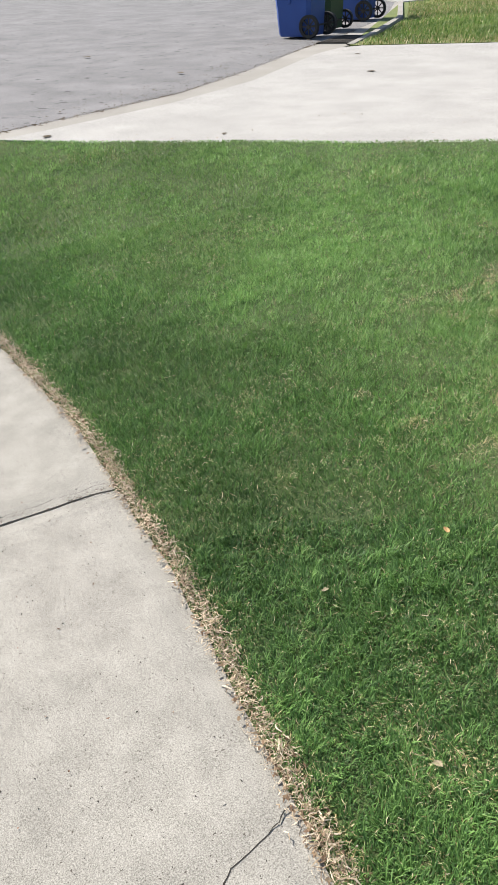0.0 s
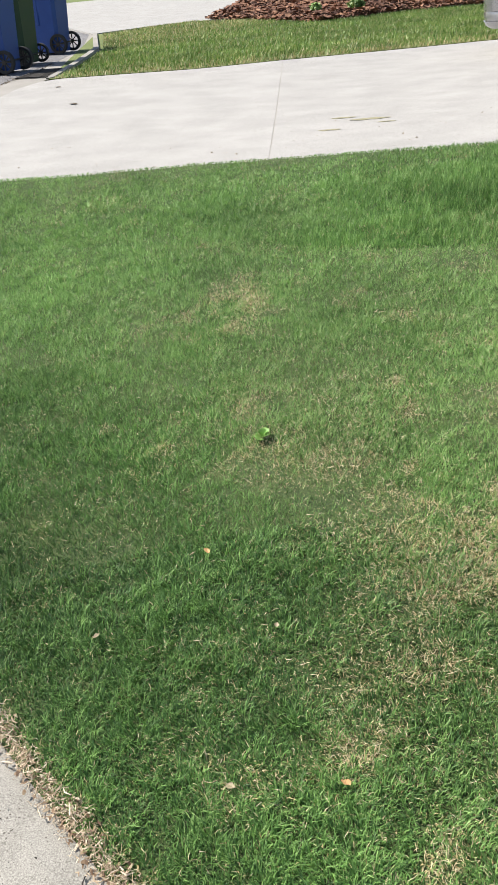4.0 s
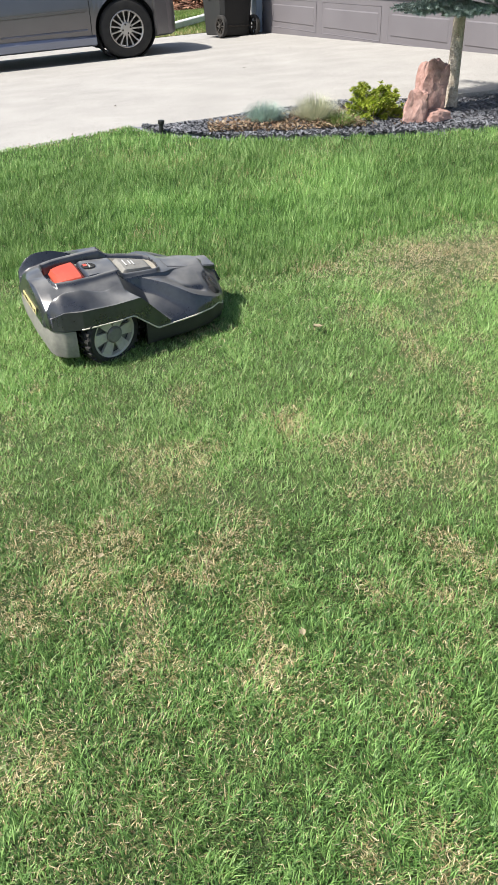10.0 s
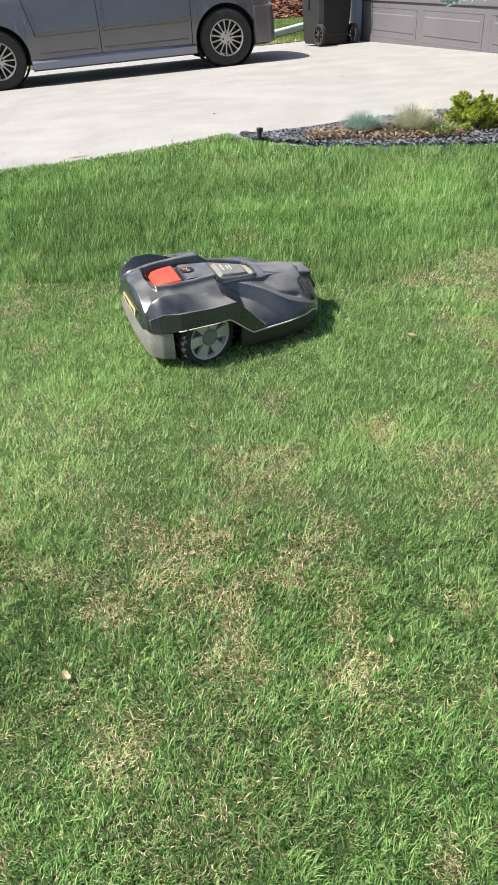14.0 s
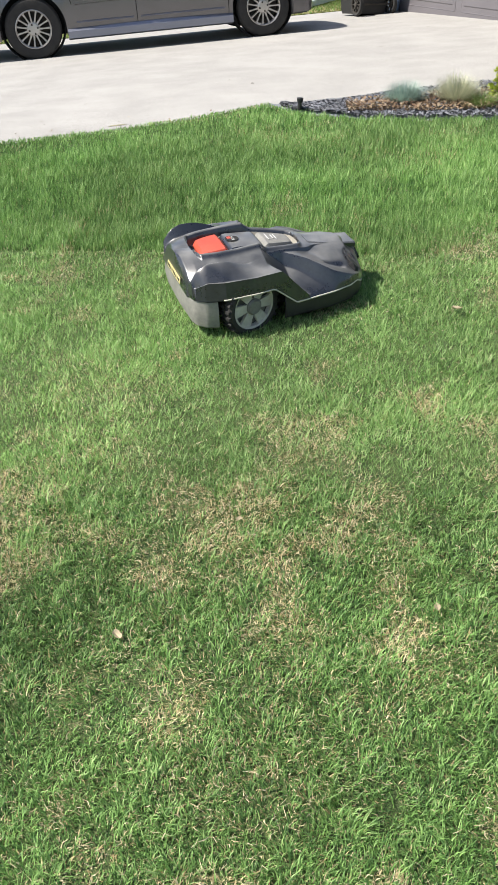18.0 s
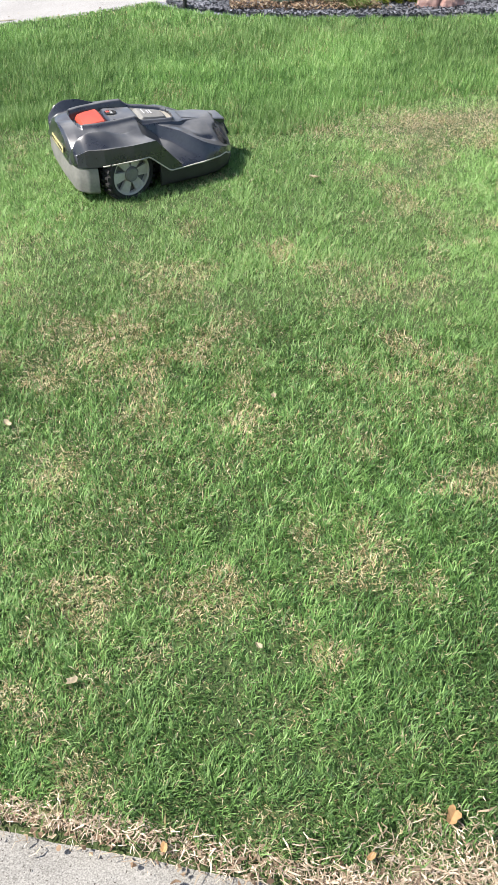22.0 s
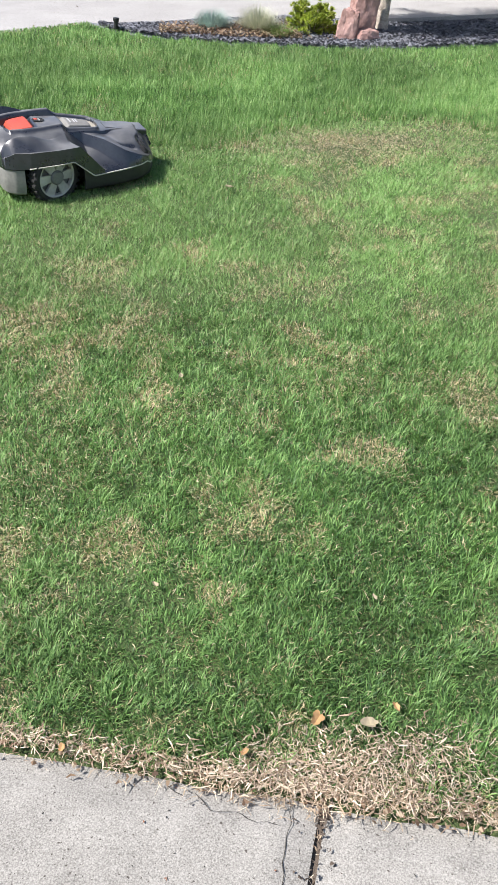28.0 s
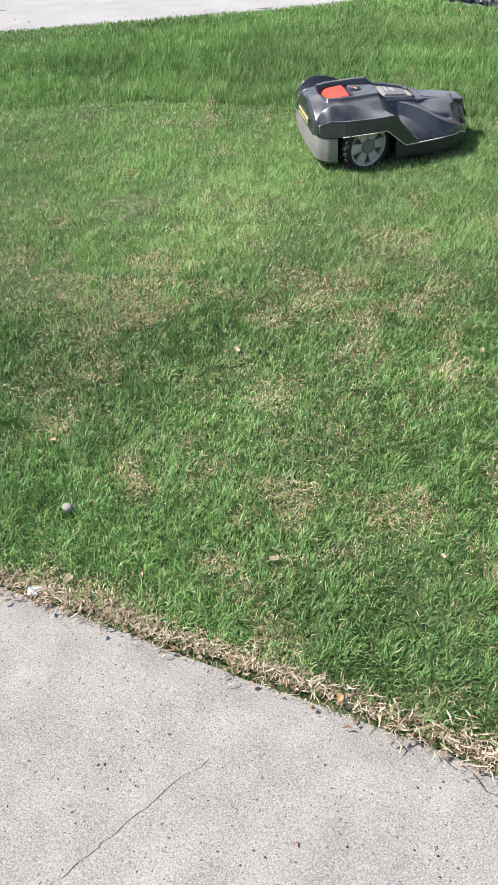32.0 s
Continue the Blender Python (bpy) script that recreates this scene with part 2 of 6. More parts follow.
M_BARK = mat("trunk_bark", (0.25, 0.205, 0.16), (0.68, 0.60, 0.50), 30, 0.92, bump=0.9, fine=120, spread=1.0)
M_NEEDLE = blade_mat("spruce_needle", [(0.08, 0.135, 0.12), (0.18, 0.25, 0.225), (0.36, 0.44, 0.40)], 0.6, 0.15)
M_YEW = blade_mat("yellow_green_needle", [(0.14, 0.21, 0.02), (0.32, 0.40, 0.04), (0.55, 0.58, 0.10)], 0.5, 0.3, patch=9)
M_FESCUE = blade_mat("fescue_blade", [(0.20, 0.30, 0.26), (0.34, 0.45, 0.39), (0.46, 0.55, 0.47)], 0.6, 0.2, patch=9)
M_FESCUE2 = blade_mat("dry_fescue_blade", [(0.34, 0.38, 0.26), (0.52, 0.53, 0.38), (0.66, 0.62, 0.46)], 0.6, 0.2, patch=9)
M_MULCH = mat("bark_mulch", (0.10, 0.035, 0.02), (0.26, 0.10, 0.055), 12, 0.95, bump=0.9, fine=70, where="Position")
M_CHIP = blade_mat("bark_chip", [(0.07, 0.03, 0.018), (0.18, 0.08, 0.045), (0.30, 0.16, 0.09)], 0.9, 0.0, patch=3)
M_LEAF = blade_mat("dead_leaf", [(0.11, 0.065, 0.038), (0.22, 0.145, 0.085), (0.42, 0.34, 0.23)], 0.8, 0.2, patch=4)
M_THATCH = blade_mat("thatch", [(0.25, 0.19, 0.105), (0.42, 0.35, 0.21), (0.58, 0.51, 0.35)], 0.8, 0.1, dark=0.8, patch=4)
M_CLIP = blade_mat("clipping", [(0.18, 0.12, 0.075), (0.40, 0.31, 0.205), (0.64, 0.55, 0.42)], 0.8, 0.1, dark=0.75, patch=7)
M_CHIPS = blade_mat("slate_chips", [(0.095, 0.10, 0.113), (0.15, 0.155, 0.172), (0.225, 0.232, 0.255)], 0.7, 0.0, patch=5)


# ---- mesh helpers ----
def part(name, bm, material, parent=None, label="", smooth=False):
    bmesh.ops.recalc_face_normals(bm, faces=bm.faces)
    me = bpy.data.meshes.new(name)
    bm.to_mesh(me)
    bm.free()
    if smooth:
        me.polygons.foreach_set("use_smooth", [True] * len(me.polygons))
        if smooth != "all":
            me.set_sharp_from_angle(angle=radians(smooth if smooth is not True else 35))
    me.materials.append(material)
    ob = new(name, me)
    ob.parent = parent
    if label:
        tagged(ob, label)
    return ob


def raw(name, verts, faces, material, parent=None, label="", smooth=False):
    me = bpy.data.meshes.new(name)
    me.from_pydata([tuple(v) for v in verts], [], faces)
    me.materials.append(material)
    if smooth:
        me.polygons.foreach_set("use_smooth", [True] * len(me.polygons))
    ob = new(name, me)
    ob.parent = parent
    if label:
        tagged(ob, label)
    return ob


def mass(name, verts, sizes, material, parent=None):
    """A mesh of very many small faces: verts (n, 3) and the corners of each face in turn, all of one count."""
    me = bpy.data.meshes.new(name)
    n = len(verts)
    f = n // sizes
    me.vertices.add(n)
    me.vertices.foreach_set("co", np.asarray(verts, np.float32).ravel())
    me.loops.add(n)
    me.loops.foreach_set("vertex_index", np.arange(n, dtype=np.int32))
    me.polygons.add(f)
    me.polygons.foreach_set("loop_start", np.arange(0, n, sizes, dtype=np.int32))
    me.update(calc_edges=True)
    me.materials.append(material)
    ob = new(name, me)
    ob.parent = parent
    return ob


def empty(name, m, label, category, group="", kind=""):
    ob = new(name)
    ob.empty_display_size = 0.1
    ob.matrix_world = m
    return tagged(ob, label, category, group, kind)


def box(bm, x, y, z, sx, sy, sz, bevel=0.0, m=None, segments=1):
    """A box centred at x, y, z."""
    got = bmesh.ops.create_cube(bm, size=1)["verts"]
    bmesh.ops.scale(bm, vec=(sx, sy, sz), verts=got)
    bmesh.ops.translate(bm, vec=(x, y, z), verts=got)
    if bevel:
        es = list({e for v in got for e in v.link_edges})
        made = bmesh.ops.bevel(bm, geom=es, offset=bevel, segments=segments, affect="EDGES", profile=0.5)
        got = list({v for f in made["faces"] for v in f.verts} | {v for v in got if v.is_valid})
    if m is not None:
        bmesh.ops.transform(bm, matrix=m, verts=got)
    return got


def lathe(bm, profile, segs=24, m=None, closed=False):
    """Turns (radius, height) pairs round z."""
    rings = []
    for r, h in profile:
        rings.append([bm.verts.new((r * math.cos(2 * math.pi * k / segs), r * math.sin(2 * math.pi * k / segs), h)) for k in range(segs)])
    pairs = list(zip(rings, rings[1:])) + ([(rings[-1], rings[0])] if closed else [])
    for a, b in pairs:
        for k in range(segs):
            bm.faces.new((a[k], a[(k + 1) % segs], b[(k + 1) % segs], b[k]))
    if not closed:
        for ring in (rings[0], rings[-1]):
            bm.faces.new(ring)
    got = [v for r in rings for v in r]
    if m is not None:
        bmesh.ops.transform(bm, matrix=m, verts=got)
    return got


def loft(bm, rings, caps=True, wrap=True):
    """Skins rings of equal length; caps: closes both ends; wrap: each ring is closed."""
    vs = [[bm.verts.new(p) for p in ring] for ring in rings]
    n = len(vs[0])
    for a, b in zip(vs, vs[1:]):
        for k in range(n if wrap else n - 1):
            bm.faces.new((a[k], a[(k + 1) % n], b[(k + 1) % n], b[k]))
    if caps and wrap:
        bm.faces.new(vs[0])
        bm.faces.new(vs[-1])
    return vs


def tube(bm, points, radii, segs=8):
    """A round limb through points."""
    rings = []
    for k, p in enumerate(points):
        a, b = Vector(points[max(k - 1, 0)]), Vector(points[min(k + 1, len(points) - 1)])
        q = (b - a).to_track_quat("Z", "Y").to_matrix()
        r = radii[k] if hasattr(radii, "__len__") else radii
        rings.append([Vector(p) + q @ Vector((r * math.cos(2 * math.pi * j / segs), r * math.sin(2 * math.pi * j / segs), 0)) for j in range(segs)])
    return loft(bm, rings)


def extrude_poly(bm, outline, depth, m=None):
    """A plate with the outline (x, y), from z = 0 up to depth."""
    lo = [bm.verts.new((x, y, 0)) for x, y in outline]
    hi = [bm.verts.new((x, y, depth)) for x, y in outline]
    n = len(lo)
    bm.faces.new(lo[::-1])
    bm.faces.new(hi)
    for k in range(n):
        bm.faces.new((lo[k], lo[(k + 1) % n], hi[(k + 1) % n], hi[k]))
    if m is not None:
        bmesh.ops.transform(bm, matrix=m, verts=lo + hi)
    return lo + hi

# ---- the lie of the land ----
LX, LY = 0.0419, 0.1104          # the front lawn rises away from the walk and towards the garage


def drive_z(x):
    """The drive falls from the garage to the street, where it levels out."""
    return 0.25 + 0.05 * np.logaddexp(0, (0.356 + 0.075 * np.asarray(x, float)) / 0.05)


def line(pts):
    xs, ys = zip(*pts)
    return lambda x: np.interp(x, xs, ys)


WALK_EDGE = line([(-8.0, 0.93), (-5.2, 0.93), (-4.06, 0.89), (-3.1, 0.80), (-2.08, 0.60), (-1.06, 0.33), (0.74, -0.09), (6.0, -1.2)])
LAWN_EDGE = line([(-7.3, 1.9), (-7.15, 2.22), (-6.36, 2.78), (-5.54, 3.43), (-4.8, 3.85), (-4.05, 4.28), (-3.1, 4.62), (-1.9, 4.98), (-1.3, 5.15),
                  (-0.49, 5.60), (-0.40, 5.62), (-0.23, 5.42), (0.17, 5.22), (0.6, 5.15), (1.0, 5.13), (1.4, 5.11), (1.8, 5.14), (2.5, 5.34), (4.0, 5.8), (6.0, 6.1)])


def lawn_z(x, y):
    x, y = np.asarray(x, float), np.asarray(y, float)
    plane = LX * x + LY * y
    edge = LAWN_EDGE(x)
    w = np.clip((y - edge + 2.4) / 2.4, 0, 1)
    w = w * w * (3 - 2 * w) * np.clip((-0.4 - x) / 0.4, 0, 1)
    lift = drive_z(x) + 0.015 - (LX * x + LY * edge)
    return plane + w * lift


def sheet(name, near, far, x0, x1, nx, ny, zfun, material, label, lift=0.0, noise_amp=0.0):
    xs = np.linspace(x0, x1, nx)
    verts, faces = [], []
    for x in xs:
        for v in np.linspace(0, 1, ny):
            y = near(x) * (1 - v) + far(x) * v
            z = float(zfun(x, y)) + lift - (0.02 if v == 0 and name in ('lawn', 'planting_bed') else 0)
            if noise_amp:
                z += noise_amp * noise.noise((x * 3, y * 3, 0))
            verts.append((x, y, z))
    for i in range(nx - 1):
        for j in range(ny - 1):
            k = i * ny + j
            faces.append((k, k + ny, k + ny + 1, k + 1))
    return tagged(raw(name, verts, faces, material, smooth=True), label, kind="structure")


def ruled(name, a, b, n, m, material, zfun, lift=0.0, thick=0.12, parent=None):
    """A slab between two lines of points, with a skirt down to its underside."""
    def along(pts, s):
        d = [0.0]
        for p, q in zip(pts, pts[1:]):
            d.append(d[-1] + math.dist(p, q))
        return np.interp(s * d[-1], d, [p[0] for p in pts]), np.interp(s * d[-1], d, [p[1] for p in pts])
    verts, faces = [], []
    for i in range(n):
        (ax, ay), (bx, by) = along(a, i / (n - 1)), along(b, i / (n - 1))
        for j in range(m):
            v = j / (m - 1)
            x, y = ax * (1 - v) + bx * v, ay * (1 - v) + by * v
            verts.append((x, y, float(zfun(x)) + lift))
    for i in range(n - 1):
        for j in range(m - 1):
            k = i * m + j
            faces.append((k, k + m, k + m + 1, k + 1))
    rim = [i * m for i in range(n)] + [(n - 1) * m + j for j in range(1, m)] + [i * m + m - 1 for i in range(n - 2, -1, -1)] + list(range(m - 2, 0, -1))
    base = len(verts)
    verts += [(verts[k][0], verts[k][1], verts[k][2] - thick) for k in rim]
    for j in range(len(rim)):
        i2 = (j + 1) % len(rim)
        faces.append((rim[j], base + j, base + i2, rim[i2]))
    return raw(name, verts, faces, material, parent)


# the ground under everything, out to the horizon
def ground():
    rings = [0.0, 3, 6, 9, 12, 16, 22, 32, 60, 150, 500, 2500]
    verts, faces, seg = [], [], 72
    for r in rings:
        for k in range(seg):
            a = 2 * math.pi * k / seg
            x, y = -2 + r * math.cos(a), 4 + r * math.sin(a)
            xc, yc = max(-7.3, min(6, x)), max(-3, min(5.2, y))
            z = min(LX * xc + LY * yc, float(drive_z(max(-9, min(4, x))))) - 0.16
            verts.append((x, y, z))
    for i in range(len(rings) - 1):
        for k in range(seg):
            faces.append((i * seg + k, (i + 1) * seg + k, (i + 1) * seg + (k + 1) % seg, i * seg + (k + 1) % seg))
    return tagged(raw("ground", verts, faces, M_FARTURF, smooth=True), "grassy soil stretching away under the yards", kind="structure")


ground()
sheet("lawn", lambda x: WALK_EDGE(x) - 0.02, lambda x: LAWN_EDGE(x) - 0.07, -7.25, 6.0, 180, 60, lawn_z, M_TURF, "patchy front lawn rising gently from the concrete walk", noise_amp=0.006)
WALK_BACK = lambda x: WALK_EDGE(x) - 1.9
sheet("lawn_south", lambda x: WALK_EDGE(x) - 9.0, WALK_BACK, -7.25, 6.0, 40, 20, lambda x, y: LX * x + LY * y, M_FARTURF, "lawn behind the concrete walk", lift=-0.01)


# the street, its gutter and the drive
CONC = [(-7.45, -9.0), (-7.28, 1.0), (-7.22, 2.25), (-7.22, 2.97), (-7.59, 4.04), (-8.1, 5.38), (-9.36, 7.28), (-9.69, 8.10), (-10.52, 9.35), (-11.93, 11.23), (-14.7, 14.0), (-30.0, 26.0)]
ASPH = [(-7.85, -9.0), (-7.62, 1.0), (-7.52, 2.36), (-7.78, 3.45), (-8.06, 4.45), (-8.84, 5.84), (-10.03, 7.64), (-10.45, 8.39), (-11.2, 9.6), (-12.5, 11.5), (-15.2, 14.4), (-30.5, 26.6)]
WEST = [(-40.0, -9.0), (-40.0, 1.0), (-40.0, 3.0), (-40.0, 6.0), (-40.0, 10.0), (-40.0, 14.0), (-40.0, 18.0), (-40.0, 20.0), (-40.0, 22.0), (-40.0, 24.0), (-40.0, 28.0), (-40.0, 34.0)]
flat = lambda x: 0.25
def strip(name, a, b, material, label, lift):
    verts = [(x, y, 0.25 + lift) for x, y in a] + [(x, y, 0.25 + lift) for x, y in b]
    n = len(a)
    faces = [(k, k + 1, n + k + 1, n + k) for k in range(n - 1)]
    return tagged(raw(name, verts, faces, material), label, kind="structure")
strip("road", WEST, ASPH, M_ASPH, "worn grey asphalt street with grit along the gutter", -0.012)
strip("gutter", ASPH, CONC, M_GUTTER, "stained concrete gutter between street and drive", -0.004)

NEAR = [(x, y + 0.10) for x, y in ((-7.22, 2.12), (-6.36, 2.64), (-5.54, 3.28), (-4.8, 3.70), (-4.05, 4.13), (-3.602, 4.30))]
NEAR2 = [(x, y + 0.10) for x, y in ((-3.595, 4.303), (-3.1, 4.47), (-1.9, 4.83), (-1.3, 5.00), (-0.49, 5.46))] + [(0.12, 5.62), (0.39, 5.78), (0.97, 6.0), (1.85, 5.9), (2.6, 6.1), (3.4, 6.3)]
FAR_A = [(-9.66, 8.06), (-8.06, 9.2), (-7.34, 10.10)]
FAR_B = [(-7.319, 10.116), (-5.45, 12.0), (-4.67, 12.55), (-2.0, 13.6), (1.0, 14.4)]
drive = empty("driveway", pose(0, 0, 0), "broad pale concrete driveway falling to the street", "driveway", kind="structure")
def drive_slabs():
    # the flare at the street, as one cast slab, then the slab by the garage
    n = 26
    ruled("slab", NEAR, [(-7.26, 2.6), (-7.58, 4.04), (-8.1, 5.36), (-9.34, 7.26), (-9.66, 8.06), (-8.06, 9.2), (-7.325, 10.11)], n, 14, M_DRIVE, drive_z, parent=drive)
    ruled("slab", NEAR2, FAR_B, 40, 20, M_DRIVE, drive_z, parent=drive)
drive_slabs()
joint = ruled("joint_grit", [(-3.606, 4.40), (-3.590, 4.405)], [(-7.335, 10.11), (-7.315, 10.12)], 3, 30, M_GUTTER, drive_z, lift=-0.0015, thick=0.02, parent=drive)

# the strip of lawn over the drive, and the neighbour's walk and bark bed behind it
FARLAWN_A = [(-9.66, 8.10), (-8.06, 9.24), (-7.34, 10.14), (-5.47, 12.04), (-4.69, 12.6), (-2.0, 13.65), (1.0, 14.45), (4.0, 15.0)]
FARLAWN_B = [(-14.75, 14.10), (-14.2, 16.6), (-12.6, 16.7), (-10.3, 15.7), (-9.5, 17.9), (-7.5, 19.6), (-3.0, 21.0), (4.0, 23.0)]
far_lawn = ruled("far_lawn", FARLAWN_A, FARLAWN_B, 40, 24, M_FARTURF, lambda x: drive_z(x), lift=0.004, thick=0.2)
tagged(far_lawn, "strip of green and straw lawn across the drive", kind="structure")
walk2 = ruled("pavement_far", [(-14.8, 14.1), (-14.3, 16.8), (-12.6, 16.9), (-11.0, 19.5)], [(-30.0, 24.0), (-30.0, 28.0), (-28.0, 34.0), (-22.0, 40.0)], 20, 8, M_DRIVE, lambda x: 0.25, lift=0.02)
tagged(walk2, "pale concrete walk by the neighbouring yard", kind="structure")

# ---- the concrete walk ----
walk_thing = empty("pavement", pose(0, 0, 0), "weathered concrete walk of broad cast slabs", "walk", kind="structure")
ACROSS = Vector((-0.28, -0.96)).normalized()


def walk_z(x, y):
    return LX * x + LY * y


def walk_slab(x0, x1, width, seed, slip=0.0):
    n, m = max(6, int((x1 - x0) / 0.06)), 26
    verts, faces = [], []
    for i in range(n + 1):
        x = x0 + (x1 - x0) * i / n
        for j in range(m + 1):
            d = width * j / m
            ex = x + 0.004 * noise.noise((d * 9, x0, seed)) * (i in (0, n)) * 1.5
            px, py = ex + ACROSS.x * d, float(WALK_EDGE(ex)) + ACROSS.y * d
            if j == 0:
                py += 0.012 * noise.noise((x * 7, seed, 0)) + 0.006 * noise.noise((x * 31, seed, 0))
            drop = 0.006 * (i in (0, n)) + 0.010 * (j == 0)
            verts.append((px, py, walk_z(px, py) - drop + slip + 0.002 * noise.noise((px * 4, py * 4, seed))))
    for i in range(n):
        for j in range(m):
            k = i * (m + 1) + j
            faces.append((k, k + m + 1, k + m + 2, k + 1))
    rim = [i * (m + 1) for i in range(n + 1)] + [n * (m + 1) + j for j in range(1, m + 1)] + [i * (m + 1) + m for i in range(n - 1, -1, -1)] + list(range(m - 1, 0, -1))
    base = len(verts)
    verts += [(verts[k][0], verts[k][1], verts[k][2] - 0.09) for k in rim]
    for j in range(len(rim)):
        q = (j + 1) % len(rim)
        faces.append((rim[j], base + j, base + q, rim[q]))
    return raw("slab", verts, faces, M_CONC, walk_thing)


for k, (a, b) in enumerate([(-7.2, -5.52), (-5.49, -2.566), (-2.554, 0.427), (0.4385, 3.3), (3.33, 6.0)]):
    walk_slab(a, b, 1.9, k + 2, (-0.004 if k == 3 else 0.0))


def ribbon(name, pts, width, material, label, lift=0.0015, wobble=0.012, parent=None):
    """A hairline crack packed with dirt, wandering through the given points on the walk."""
    fine = []
    for (ax, ay), (bx, by) in zip(pts, pts[1:]):
        steps = max(2, int(math.hypot(bx - ax, by - ay) / 0.012))
        for s in range(steps):
            t = s / steps
            fine.append((ax + (bx - ax) * t, ay + (by - ay) * t))
    verts, faces = [], []
    for k, (x, y) in enumerate(fine):
        x += wobble * noise.noise((k * 0.35, pts[0][0], 1.7)) + 0.004 * noise.noise((k * 1.7, pts[0][0], 4.1))
        y += wobble * noise.noise((k * 0.35, pts[0][0], 9.1)) + 0.004 * noise.noise((k * 1.7, pts[0][0], 6.3))
        w = width * (0.55 + 0.6 * abs(noise.noise((k * 0.6, 3.3, pts[0][1]))))
        for s in (-1, 1):
            verts.append((x + s * w, y + s * w * 0.4, walk_z(x + s * w, y + s * w * 0.4) + 0.002 * noise.noise((x * 4, y * 4, 4)) + lift))
        if k:
            faces.append((2 * k - 2, 2 * k - 1, 2 * k + 1, 2 * k))
    return raw(name, verts, faces, material, parent, label)


ribbon("crack", [(-1.25, 0.375), (-1.23, 0.27), (-1.22, 0.20), (-1.17, 0.12), (-1.12, -0.05)], 0.0018, M_CRACK, "", parent=walk_thing, lift=0.0009)
ribbon("crack", [(-0.27, -0.05), (-0.34, -0.14), (-0.40, -0.22), (-0.47, -0.32), (-0.60, -0.5)], 0.0010, M_CRACK, "", parent=walk_thing, lift=0.0009, wobble=0.008)
ribbon("crack", [(0.15, 0.03), (0.24, -0.02), (0.355, -0.06)], 0.0010, M_CRACK, "", parent=walk_thing, lift=0.0009)
ribbon("crack", [(0.372, -0.02), (0.345, -0.12), (0.325, -0.22), (0.28, -0.40), (0.22, -0.62)], 0.0013, M_CRACK, "", parent=walk_thing, lift=0.0009, wobble=0.008)
for shift, run in ((-0.035, 1.5), (0.018, 0.5)):
    ribbon("crack", [(-2.56 + shift + ACROSS.x * d, float(WALK_EDGE(-2.56)) + ACROSS.y * d) for d in (0.02, 0.25 * run, 0.6 * run, run)], 0.0014, M_CRACK, "", parent=walk_thing, lift=0.003)
# dirt packed into the open joint
def joint_fill(x0, x1, name):
    verts, faces = [], []
    for j in range(150):
        d = 1.9 * j / 149
        for x in (x0, x1):
            px, py = x + ACROSS.x * d, float(WALK_EDGE(x)) + 0.01 + ACROSS.y * d
            verts.append((px, py, walk_z(px, py) - 0.016 + 0.010 * noise.noise((d * 22, x * 9, 2)) + 0.006 * noise.noise((d * 60, x * 9, 2))))
        if j:
            faces.append((2 * j - 2, 2 * j - 1, 2 * j + 1, 2 * j))
    return raw(name, verts, faces, M_DIRT, walk_thing)
joint_fill(0.40, 0.45, "joint_dirt")
joint_fill(-2.58, -2.54, "joint_dirt")
joint_fill(-5.53, -5.48, "joint_dirt")

